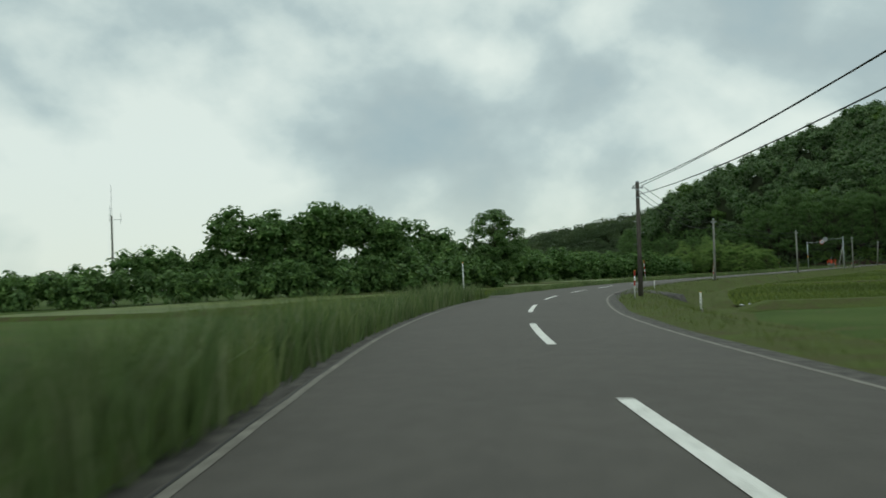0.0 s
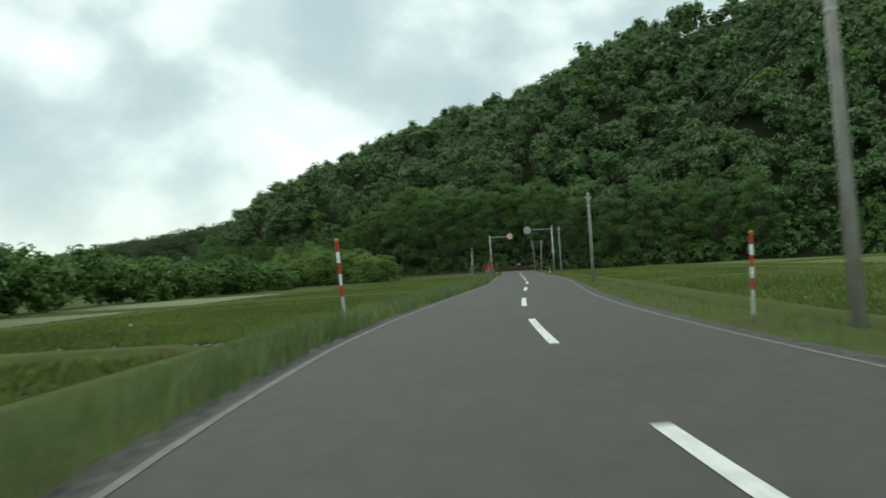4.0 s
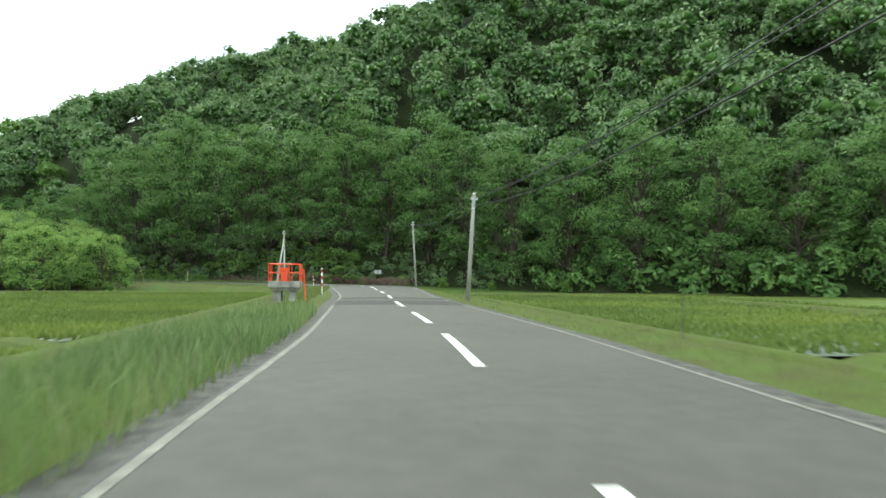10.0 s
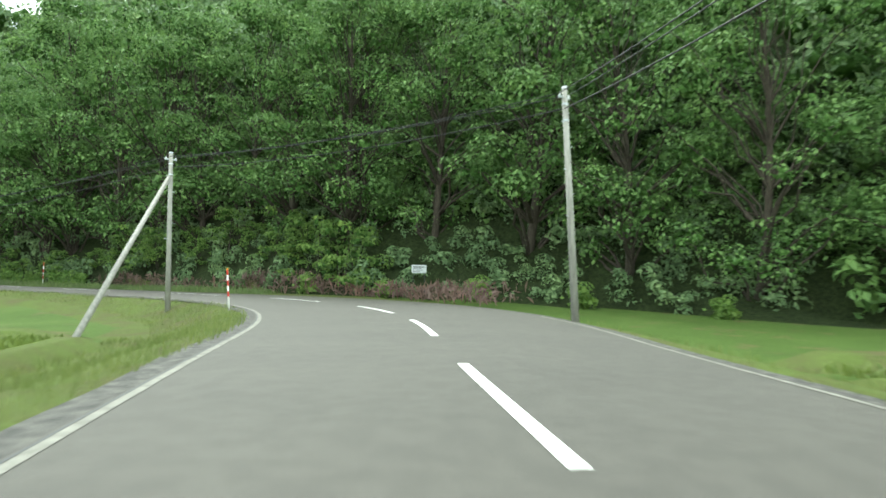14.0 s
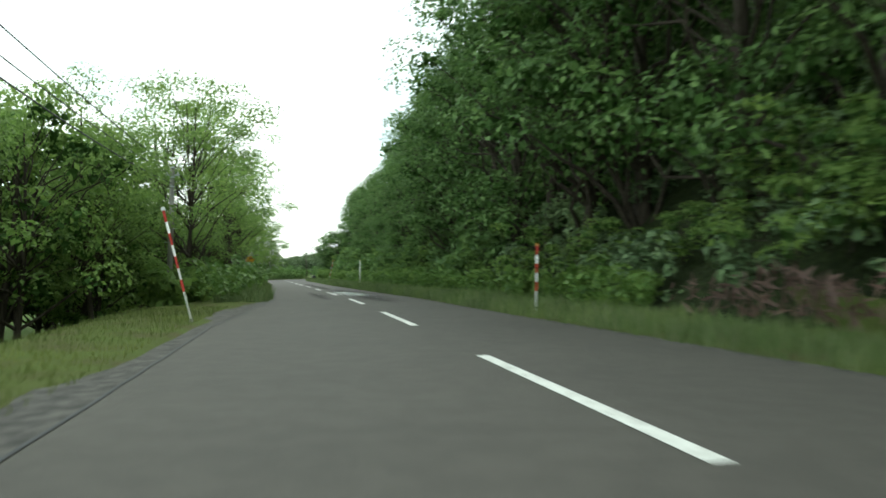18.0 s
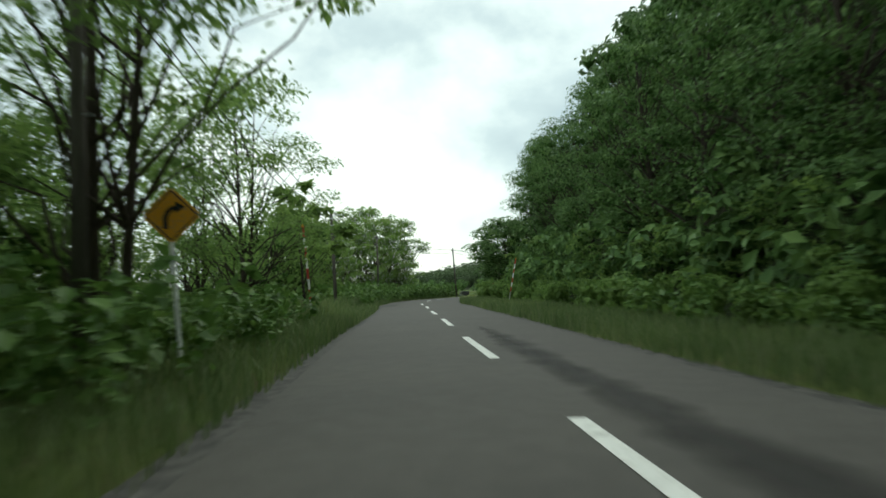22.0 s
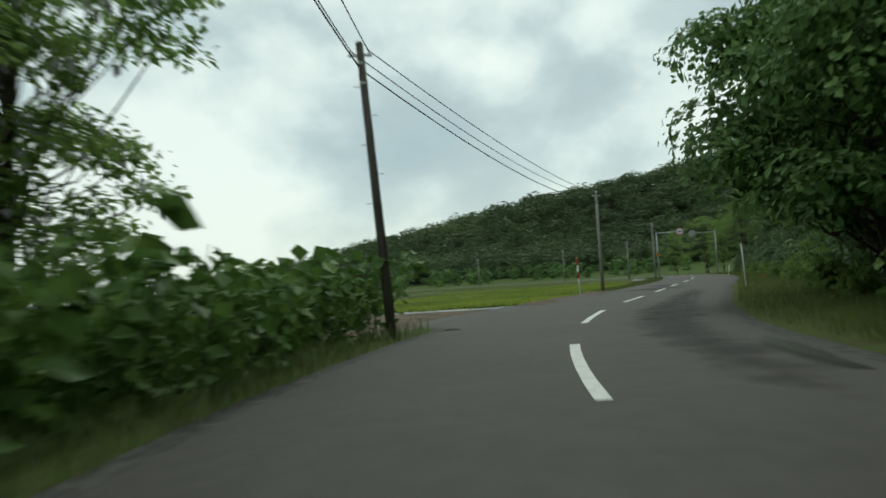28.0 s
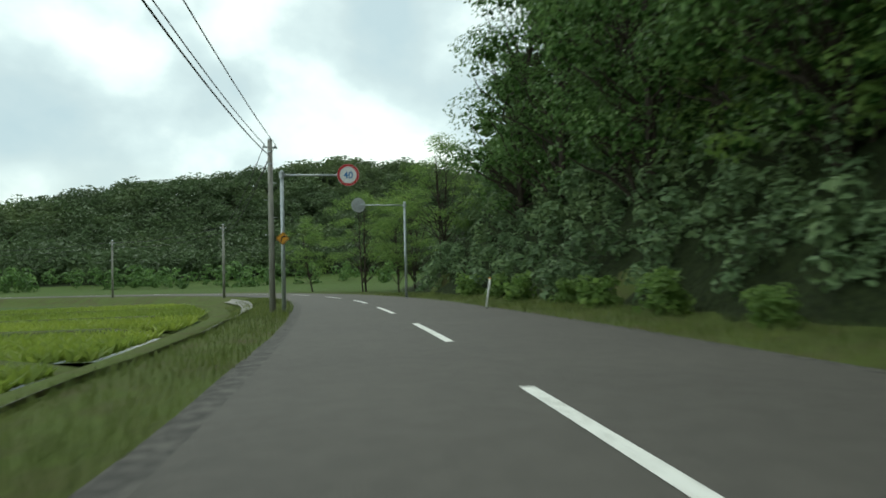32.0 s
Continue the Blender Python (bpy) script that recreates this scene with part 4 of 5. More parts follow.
# the lone tree by the field and the belt's edge
lone = make_tree("field_tree", "tall rounded dark green tree standing alone at the field edge", np.random.default_rng(77), 13.4, 5.2, 0.3, 15000, 80, LEAF_TREE, 0.2, 1, 0.06, 0.6, 0.75)
place_tree(lone, 14.3, 123.0, 1.0, 210)
young = make_tree("young_tree", "young walnut tree with large drooping leaves", rng, 5.2, 1.7, 0.42, 420, 12, LEAF_SHRUB, 0.06, 1, 0.45, 0, 0.42)
x, yy, a = beside(303.8, 5.1)
place_tree(young, x, yy, 1.05, 20)

# ---- shrubs, knotweed, grasses ----
shrub_t = []
for n_ in range(3):
    v, f, cv, cf = crown_arrays(rng, 10, 560, 0.2, low=0.5, core=0)
    ob = thing("shrub", "leafy green shrub in the roadside undergrowth", "shrub", (0, 0, 0), 0, "roadside shrubs")
    lv = new("foliage", mesh_from("foliage", v * (1, 1, 0.9) + (0, 0, 0.6), f, LEAF_SHRUB))
    lv.parent = ob
    d = rng.normal(size=(170, 3))
    iv, if_ = rhombs(d * (0.3, 0.3, 0.26) + (0, 0, 0.5), rng.normal(size=(170, 3)), 0.3, rng, 0.8)
    inn = new("inner_foliage", mesh_from("inner_foliage", iv, if_, LEAF_SHRUB))
    inn.parent = lv
    shrub_t.append(ob)


def put_shrub(y, d, s):
    x, yy, a = beside(y, d)
    place_tree(shrub_t[int(rng.integers(3))], x, yy, s, rng.uniform(0, 360), -0.1)


bush_model = [make_tree("bush", "big leafy green bush of many stems at the wood's edge", rng, 4.6, 2.7, 0.24, 1300, 24, LEAF_SHRUB, 0.05, 3, 0.02, 0.5, 0.6, 0, "big bushes at the wood's edge") for _ in range(3)]


def put_bush(y, d, s):
    x, yy, a = beside(y, d)
    place_tree(bush_model[int(rng.integers(3))], x, yy, s, rng.uniform(0, 360), -0.1)


for y in np.arange(240, 335, 3.4):
    put_shrub(y, -6.6 - rng.uniform(0, 1.0), rng.uniform(0.8, 1.25))
    put_bush(y + 1.5, -8.0 - rng.uniform(0, 1.6), rng.uniform(0.5, 0.8))
for y in np.arange(214, 240, 2.4):
    put_bush(y, -9.4 - rng.uniform(0, 1.6), rng.uniform(0.95, 1.4))
for y in np.arange(276, 352, 4.2):
    put_bush(y, -8.4 - rng.uniform(0, 1.5), rng.uniform(0.75, 1.15))
for y in np.arange(300, 320, 3.2):
    put_bush(y, 11.0 + rng.uniform(0, 3.0), rng.uniform(0.85, 1.1))
for y in np.arange(344, 366, 2.6):
    put_shrub(y, -5.6 - rng.uniform(0, 1.2), rng.uniform(0.9, 1.6))
for y in np.arange(392, 420, 1.7):
    put_shrub(y, -7.9 - rng.uniform(0, 1.2), rng.uniform(0.8, 1.3))
for y in np.arange(382, 446, 2.6):
    put_bush(y, -10.5 - rng.uniform(0, 3.5), rng.uniform(0.9, 1.5))
for y in np.arange(378, 462, 4.5):
    put_shrub(y, -6.8 - rng.uniform(0, 0.8), rng.uniform(0.7, 1.2))
for y in np.arange(249, 340, 2.7):
    if not 299 < y < 329:
        put_shrub(y, 6.0 + rng.uniform(0, 1.6), rng.uniform(0.8, 1.35))
    if y < 298 or y > 318:
        put_bush(y, 8.8 + rng.uniform(0, 2.8), rng.uniform(0.95, 1.35) if y < 300 else rng.uniform(0.7, 1.0))
for x, yy in ((145.5, 199), (144, 205), (142, 211), (147, 192), (150, 183), (140.5, 217)):
    place_tree(shrub_t[0], x, yy, rng.uniform(0.7, 1.1), 30)

# knotweed hedge on the outside of the second bend
knot_t = []
for n_ in range(3):
    ob = thing("knotweed_clump", "clump of tall knotweed with broad heart-shaped leaves", "plant", (0, 0, 0), 0, "knotweed along the bend")
    stems, pos, nor = [], [], []
    for s in range(12):
        b = rng.normal(size=2) * 0.42
        top = np.array([b[0] * 1.9 + rng.normal() * 0.2, b[1] * 1.9 + rng.normal() * 0.2, rng.uniform(1.3, 1.95)])
        base = np.array([*b, -0.1])
        u = np.linspace(0, 1, 5)[:, None]
        path = base + (top - base) * u + np.array([0, 0, 0.25]) * np.sin(u * 3.1)
        stems.append(tube_arrays(path, np.linspace(0.014, 0.006, 5), 4))
        for j in range(15):
            w = 0.15 + 0.85 * (j + rng.random()) / 15
            q = base + (top - base) * w + np.array([0, 0, 0.25]) * math.sin(w * 3.1)
            o = rng.normal(size=3) * (1, 1, 0.15)
            o /= np.linalg.norm(o)
            pos.append(q + o * 0.17)
            nor.append(o * 0.55 + (0, 0, 0.8))
    for sv, sf in stems[:3]:
        st = new("stem", mesh_from("stem", sv, sf, LEAF_SHRUB, None, True))
        st.parent = ob
    v, f = rhombs(np.array(pos), np.array(nor) + rng.normal(size=(len(pos), 3)) * 0.25, 0.25, rng, 0.78, 0.25)
    lv = new("foliage", mesh_from("foliage", v, f, LEAF_KNOT))
    lv.parent = ob
    knot_t.append(ob)
for y in np.arange(338, 379.5, 1.25):
    for d in (5.2, 6.2, 7.4):
        x, yy, a = beside(y + rng.uniform(-0.4, 0.4), d + rng.uniform(-0.3, 0.3))
        place_tree(knot_t[int(rng.integers(3))], x, yy, rng.uniform(0.8, 1.12) * (1 + (0.2 if d > 6 else 0.0) * float(step(y, 354, 362))), rng.uniform(0, 360))

for y in (*np.arange(251, 301, 1.5), *np.arange(327, 338, 2.1)):
    x, yy, a = beside(y, 4.5 + rng.uniform(0, 1.2))
    place_tree(knot_t[int(rng.integers(3))], x, yy, rng.uniform(0.65, 1.1), rng.uniform(0, 360))
for y in np.arange(238, 300, 3.0):
    x, yy, a = beside(y, -5.6 - rng.uniform(0, 0.8))
    place_tree(knot_t[int(rng.integers(3))], x, yy, rng.uniform(0.5, 0.8), rng.uniform(0, 360))


def grass_strip(name, y0, y1, d0, d1, density, height, mat, label, lean=0.25, kind="grass"):
    """Blades of grass along the road between two offsets."""
    i0, i1 = int(index_of(beside(y0, 0)[:2])), int(index_of(beside(y1, 0)[:2]))
    nn = int((i1 - i0) * abs(d1 - d0) * density)
    ii = rng.uniform(i0, i1, nn)
    dd = rng.uniform(min(d0, d1), max(d0, d1), nn)
    lump = wave_noise(ii * 1.3, dd * 2.5, 4) + wave_noise(ii * 0.35, dd, 1)
    keep = rng.random(nn) < 0.82 + 0.3 * lump
    along = np.interp(ii, np.arange(len(CL)), CL[:, 1])
    keep &= (dd > left_edge(along) + 0.3) if d0 > 0 else (dd < right_edge(along) - 0.3)
    ii, dd = ii[keep], dd[keep]
    p = np.stack([np.interp(ii, np.arange(len(CL)), CL[:, k]) for k in (0, 1)], 1) + np.stack([np.interp(ii, np.arange(len(CL)), LEFT[:, k]) for k in (0, 1)], 1) * dd[:, None]
    z = land(p[:, 0], p[:, 1])
    n_ = len(p)
    hh = height * rng.uniform(0.45, 1.15, n_) * (1 + 0.25 * wave_noise(p[:, 0], p[:, 1], 5))
    a = rng.uniform(0, 6.28, n_)
    w = np.column_stack([np.cos(a), np.sin(a), np.zeros(n_)]) * (0.005 + 0.018 * hh)[:, None]
    base = np.column_stack([p, z - 0.03])
    bend = rng.normal(size=(n_, 3)) * (lean * hh)[:, None]
    bend[:, 2] = 0
    mid_ = base + bend * 0.35 + np.column_stack([np.zeros((n_, 2)), hh * 0.6])
    tip = base + bend + np.column_stack([np.zeros((n_, 2)), hh])
    v = np.stack([base - w, base + w, mid_ + w * 0.8, mid_ - w * 0.8, tip], 1).reshape(-1, 3)
    o = 5 * np.arange(n_)[:, None]
    f = np.vstack([o + (0, 1, 2), o + (0, 2, 3), o + (3, 2, 4)])
    return tagged(new(name, mesh_from(name, v, f, mat)), label, kind, kind="stuff")


grass_strip("tall_grass", -28, 33.5, 3.6, 9.0, 95, 0.95, GRASS, "tall wind-blown grass on the roadside bank")
grass_strip("tall_grass", 38, 150, 3.0, 7.4, 100, 0.5, GRASS, "tall grass and weeds on the roadside bank")
grass_strip("bank_grass", 150, 196, 4.1, 8.5, 75, 0.2, GRASS_SHORT, "short bright grass on the roadside bank")
grass_strip("bank_grass", 196, 246, 4.55, 7.5, 80, 0.14, GRASS_SHORT, "short bright grass on the roadside bank")
grass_strip("tall_grass", 250, 345, 3.0, 5.4, 100, 0.5, GRASS, "rank grass and weeds beside the road")
grass_strip("tall_grass", 300, 331, 4.6, 8.6, 70, 0.95, GRASS, "tall reedy grass in seed beside the road")
grass_strip("bank_grass", 338, 380, 3.75, 5.2, 60, 0.4, GRASS, "weedy grass edge below the knotweed")
grass_strip("bank_grass", 410, 470, 3.35, 8.2, 75, 0.2, GRASS_SHORT, "short grass on the bank above the paddies")
grass_strip("bank_grass", -28, 196, -3.2, -7.0, 24, 0.16, GRASS_SHORT, "short grass on the roadside bank")
grass_strip("tall_grass", 216, 350, -2.6, -6.2, 90, 0.45, GRASS, "rank grass and weeds beside the road")
grass_strip("bank_grass", 352, 470, -3.9, -7.4, 50, 0.25, GRASS_SHORT, "grass edge below the wooded slope")
# dry brown stalks under the trees by the first bend
p = [(x, y) for x, y in ((q[0], q[1]) for q in (beside(a, b) for a, b in zip(rng.uniform(203, 238, 3200), -7.2 - 2.6 * rng.random(3200) - 1.5 * (rng.random(3200) < 0.3))))]
v, f = rhombs(np.column_stack([np.array(p), rng.uniform(0.1, 1.0, 3200) * (1 + 0.7 * wave_noise(np.array(p)[:, 0], np.array(p)[:, 1], 2))]), rng.normal(size=(3200, 3)) * (1, 1, 0.3), 0.42, rng, 0.2, 0.5)
tagged(new("dry_stalks", mesh_from("dry_stalks", v, f, LEAF_DRY)), "dead brown stalks below the trees", "stalks", kind="stuff")

# ---- paddies ----
PADDY_Z = -0.74


def plot(y0, y1, d0, d1, label, seed, lush=False, reach=34.0):
    """A flooded rice plot with rows of seedlings following the road."""
    i0, i1 = int(index_of(beside(y0, 0)[:2])), int(index_of(beside(y1, 0)[:2]))
    ob = ribbon("rice_paddy", i0, i1, [d0, *np.linspace(d0 + 0.02 * np.sign(d0), d1, 4)], [PADDY_Z - 0.5] + [PADDY_Z] * 4, PADDY, label, "rice paddy", 2)
    if d0 < 0:
        ob.data.flip_normals()
    s = 1 if d0 > 0 else -1
    near_d, far_d = min(abs(d0), abs(d1)), max(abs(d0), abs(d1))
    lines = np.arange(near_d + 0.35, min(far_d, reach), 0.42)
    ii = np.arange(i0 + 0.5, i1 - 0.5, 0.3)
    gi, gl = np.meshgrid(ii, lines)
    gi, gl = gi.ravel() + rng.normal(size=gi.size) * 0.05, gl.ravel() + rng.normal(size=gl.size) * 0.03
    keep = rng.random(len(gi)) < np.clip(1.5 - gl / 26, 0.5, 1)
    gi, gl = gi[keep], gl[keep]
    bare = wave_noise(gi * 0.22, gl * 0.3, seed) > 0.95
    bare |= (np.interp(gi, np.arange(len(CL)), CL[:, 1]) > 396) & (np.interp(gi, np.arange(len(CL)), CL[:, 1]) + 0.3 * gl < 415.0 + 1.2 * wave_noise(gi, gl, 3))
    gi, gl = gi[~bare], gl[~bare]
    p = np.stack([np.interp(gi, np.arange(len(CL)), CL[:, k]) for k in (0, 1)], 1) + np.stack([np.interp(gi, np.arange(len(CL)), LEFT[:, k]) for k in (0, 1)], 1) * (gl * s)[:, None]
    n_ = len(p)
    V = []
    tall, crop, words = 1.0, RICE, "rows of young green rice plants standing in shallow water"
    if lush:
        tall, crop, words = 1.35, RICE_LUSH, "dense bright yellow-green rice plants standing in shallow water"
    for k in range(4 if d0 > 0 else 2):
        a = rng.uniform(0, 6.28, n_)
        w = np.column_stack([np.cos(a), np.sin(a), np.zeros(n_)]) * (0.15 if lush else 0.11)
        base = np.column_stack([p, np.full(n_, PADDY_Z - 0.02)])
        tip = base + np.column_stack([rng.normal(size=(n_, 2)) * (0.24 if lush else 0.09), rng.uniform(0.18, 0.30, n_) * tall])
        V.append(np.stack([base - w, base + w, tip], 1).reshape(-1, 3))
    v = np.vstack(V)
    rice = tagged(new("rice_seedlings", mesh_from("rice_seedlings", v, np.arange(len(v)).reshape(-1, 3), crop)), words, "rice", kind="stuff")
    if far_d > reach:
        sub = ribbon("far_rice", i0, i1, [s * q for q in np.linspace(reach - 1, far_d - 0.4, 40)], [(PADDY_Z + 0.05 + 0.05 * (q % 2)) for q in range(40)], crop, "dense young rice in the far part of the paddy", "rice", 2)
        sub["kind"] = "stuff"
        if s < 0:
            sub.data.flip_normals()
    return rice


def levee(y0, y1, d0, d1, width=0.9, top=-0.5):
    """A low grassy bank between plots, across or along the road."""
    if abs(d1 - d0) < 0.1:
        i0, i1 = int(index_of(beside(y0, 0)[:2])), int(index_of(beside(y1, 0)[:2]))
        ob = ribbon("levee", i0, i1, [d0 + width, d0 + width * 0.4, d0 - width * 0.4, d0 - width], [-0.9, top, top, -0.9], VERGE, "low grassy levee between rice plots", "levee", 2, 0.08)
        for k in (*range(4), *range(len(ob.data.vertices) - 4, len(ob.data.vertices))):
            ob.data.vertices[k].co.z = -1.0
    else:
        a, b = np.array(beside(y0, d0)[:2]), np.array(beside(y0, d1)[:2])
        u = (b - a) / np.linalg.norm(b - a)
        nrm = np.array([-u[1], u[0]])
        t = np.linspace(0, 1, 24)[:, None]
        rows = []
        for o, z in ((-width, -0.86), (-width * 0.4, -0.5), (width * 0.4, -0.5), (width, -0.86)):
            q = a + (b - a) * t + nrm * (o + 0.08 * wave_noise(t * 40, t * 13 + o))
            rows.append(np.column_stack([q, np.r_[-1.0, np.full(22, z), -1.0]]))
        v = np.stack(rows, 1)
        m = np.arange(96).reshape(24, 4)
        f = np.stack([m[:-1, :-1], m[1:, :-1], m[1:, 1:], m[:-1, 1:]], -1).reshape(-1, 4)
        ob = tagged(new("levee", mesh_from("levee", v.reshape(-1, 3), f, VERGE)), "low grassy levee between rice plots", "levee", kind="structure")
    return ob


GREEN = "shallow flooded rice paddy planted in green rows"
for n_, (a, b) in enumerate(((40, 74), (76, 110), (112, 146), (148, 194))):
    plot(a, b, 9.0, 60 if b < 180 else 36, GREEN, n_)
    levee(b + 1, b + 1, 8.5, 60, 1.5)
for n_, (a, b) in enumerate(((32, 66), (68, 104), (106, 142), (144, 188))):
    plot(a, b, -8.6, -52, GREEN, n_ + 5)
    levee(b + 1, b + 1, -8.2, -54, 1.5)
levee(32, 176, -27, -27)
levee(39, 195, 8.9, 8.9, 0.75, -0.52)
levee(31, 189, -8.5, -8.5, 0.75, -0.55)
levee(411, 488, 6.95, 6.95, 0.9, -0.52)
levee(39, 39, 8.5, 60)
levee(31, 31, -8.2, -54, 1.7)
levee(40, 180, 30, 30)
for n_, (a, b) in enumerate(((405, 424), (426, 436), (438, 447), (449, 458), (460, 472), (474, 486))):
    plot(a, b, 7.9, 75, GREEN, n_ + 9, True)
    levee(b + 1, b + 1, 7.5, 76, 1.5)
levee(409, 486, 26, 26)
levee(409, 468, 45, 45)
levee(409, 468, 60, 60)


def apron(y0, y1, side, reach, mat, name, label, z=-0.002):
    """A side entrance that widens the road."""
    i0, i1 = int(index_of(beside(y0, 0)[:2])), int(index_of(beside(y1, 0)[:2]))
    yc, half = (y0 + y1) / 2, (y1 - y0) / 2
    def outer(v):
        u = np.clip(np.abs(v - yc) / half, 0, 1)
        return (3.1 + reach * (1 - u**2)) * side
    ob = ribbon(name, i0, i1, [2.8 * side, lambda v: (outer(v) + 2.8 * side) / 2, outer, lambda v: outer(v) + 0.5 * side], [z, lambda p: np.clip(land(p[:, 0], p[:, 1]) + 0.12, -0.004, 0.022), lambda p: np.clip(land(p[:, 0], p[:, 1]) + 0.08, -0.25, 0.028), lambda p: land(p[:, 0], p[:, 1]) - 0.6], mat, label, "driveway")
    if side < 0:
        ob.data.flip_normals()
    return ob


apron(33.5, 46, 1, 2.2, ASPHALT, "driveway", "worn asphalt farm entrance beside the road")
apron(33.5, 39.5, -1, 3.4, SHOULDER, "driveway", "worn asphalt farm entrance beside the road")
apron(380, 403, 1, 4.4, ASPHALT, "driveway", "worn asphalt farm entrance beside the road")
i0, i1 = int(index_of(beside(393, 0)[:2])), int(index_of(beside(409.5, 0)[:2]))
ribbon("soil_bank", i0, i1, [3.5, 5.0, 6.6, 7.8, 8.4], [0.0] + [lambda p: land(p[:, 0], p[:, 1]) + 0.09] * 2 + [lambda p: land(p[:, 0], p[:, 1]) + 0.1, -0.95], SOIL, "bare brown soil bank and farm track beside the paddy", "bank", 1, 0.15)
i0, i1 = int(index_of(beside(390, 0)[:2])), int(index_of(beside(407, 0)[:2]))
track = ribbon("field_track", i0, i1, [7.6, 11, 16, 24, 30], [lambda p: land(p[:, 0], p[:, 1]) + 0.1, -0.66, -0.68, -0.68, -1.0], SOIL, "bare brown soil track at the head of the paddy", "track", 1, 0.2)
for k in range(5):
    track.data.vertices[k].co.z = -1.3

# ---- poles and cables ----


def utility_pole(x, y, top, dark=False, lean=(0.0, 0.0), arm=True, stay=None, label=""):
    z = ground_z(x, y)
    h = top - z
    ob = thing("utility_pole", label or ("dark weathered utility pole beside the road" if dark else "grey concrete utility pole beside the road"), "utility pole", (x, y, z), 0, "utility poles along the road")
    tip = (lean[0], lean[1], h)
    part("shaft", tube((-lean[0] * 0.05, -lean[1] * 0.05, -0.5), tip, 0.122, 0.085, 14), DARKPOLE if dark else POLE, ob, smooth=True)
    part("cap", tube((tip[0], tip[1], h - 0.01), (tip[0], tip[1], h + 0.05), 0.1, 0.06, 12), STEEL, ob)
    for u in (0.93, 0.86):
        c = (lean[0] * u, lean[1] * u, h * u)
        part("band", tube((c[0], c[1], c[2] - 0.03), (c[0], c[1], c[2] + 0.03), 0.1, 0.1, 12), STEEL, ob)
    if arm:
        br = box(-0.28, 0.28, -0.03, 0.03, h - 0.32, h - 0.26, 0.006)
        bmesh.ops.translate(br, vec=(lean[0], lean[1], 0), verts=br.verts)
        bracket = part("bracket", br, STEEL, ob)
        for sx in (-0.22, 0.22):
            part("insulator", tube((lean[0] + sx, lean[1], h - 0.26), (lean[0] + sx, lean[1], h - 0.16), 0.03, 0.022, 8), SIGN_WHITE, bracket)
    for k in range(5):
        u = 0.45 + 0.1 * k
        a = 0.15 if k % 2 else -0.15
        part("step_bolt", tube((lean[0] * u, lean[1] * u, h * u), (lean[0] * u + a * 1.6, lean[1] * u, h * u), 0.009, 0.009, 6), STEEL, ob)
    if stay:
        foot = (stay[0] - x, stay[1] - y, ground_z(*stay) - z - 0.3)
        part("brace_pole", tube(foot, (tip[0], tip[1], h * 0.86), 0.11, 0.085, 12), POLE, ob, smooth=True)
    return ob, Vector((x + tip[0], y + tip[1], z + h))


def cable(a, b, sag, r=0.014):
    a, b = np.array(a), np.array(b)
    u = np.linspace(0, 1, 15)[:, None]
    p = a + (b - a) * u - np.array([0, 0, sag]) * 4 * u * (1 - u)
    v, f = tube_arrays(p, np.full(15, r), 5)
    return tagged(new("overhead_cable", mesh_from("overhead_cable", v, f, CABLE, None, True)), "black overhead cable sagging between two poles", "cable", "overhead cables")


POLES = [((beside(-22, -4.6)[:2]), 6.6, True, (0, 0)), ((9.95, 28.1), 5.5, True, (0.3, 0.6)), ((28.5, 64.05), 5.88, False, (0.25, 0.2)), ((52.1, 92.9), 5.7, False, (0.05, 0)), ((79.75, 125.4), 5.7, False, (0.12, 0.1)),
         ((105.05, 157.59), 5.55, False, (0.5, 0.03)), ((131.45, 189.25), 6.95, False, (-0.35, 0.25))]
LPOLES = [((126.95, 207.3), 6.5, False, (0.2, 0.6)), ((117.95, 249.2), 5.3, False, (0.1, 0)), (beside(286.5, 5.6)[:2], 6.6, True, (0, 0)), ((100.3, 320.9), 6.3, True, (-0.15, 0)), (beside(352, 5.3)[:2], 7.0, True, (0, 0)),
          ((96.4, 380.2), 6.9, True, (-0.35, 0)), ((109.42, 412.7), 6.7, False, (0.05, 0.1)), ((124.05, 446.75), 6.47, False, (0, 0)), (beside(482, 4.6)[:2], 6.0, False, (0, 0)), (beside(508, 5.0)[:2], 6.0, False, (0, 0)),
          (beside(528, 5.0)[:2], 6.0, False, (0, 0)), (beside(545, 5.0)[:2], 6.0, False, (0, 0)), (beside(556, 5.0)[:2], 6.0, False, (0, 0)), (beside(568, 5.0)[:2], 6.0, False, (0, 0))]
tops = []
for k, (at, top, dark, lean) in enumerate(POLES + LPOLES):
    stay = (120.6, 199.6) if k == len(POLES) else None
    ob, t = utility_pole(at[0], at[1], top, dark, lean, True, stay, "grey concrete utility pole with a slanting brace pole" if stay else "")
    tops.append(t)
for a, b in zip(tops, tops[1:]):
    span = (b - a).length
    side = Vector((b.y - a.y, a.x - b.x, 0)).normalized() * 0.2
    cable(a + side + Vector((0, 0, -0.18)), b + side + Vector((0, 0, -0.18)), span * 0.014)
    cable(a - side + Vector((0, 0, -0.18)), b - side + Vector((0, 0, -0.18)), span * 0.018)
    cable(a + Vector((0, 0, -0.62)), b + Vector((0, 0, -0.62)), span * 0.02, 0.018)

# ---- signs ----


def disc(r, thick, seg=40):
    """A round plate facing -y."""
    bm = bmesh.new()
    bmesh.ops.create_cone(bm, cap_ends=True, segments=seg, radius1=r, radius2=r, depth=thick, matrix=Matrix.Rotation(radians(90), 4, "X"))
    return bm


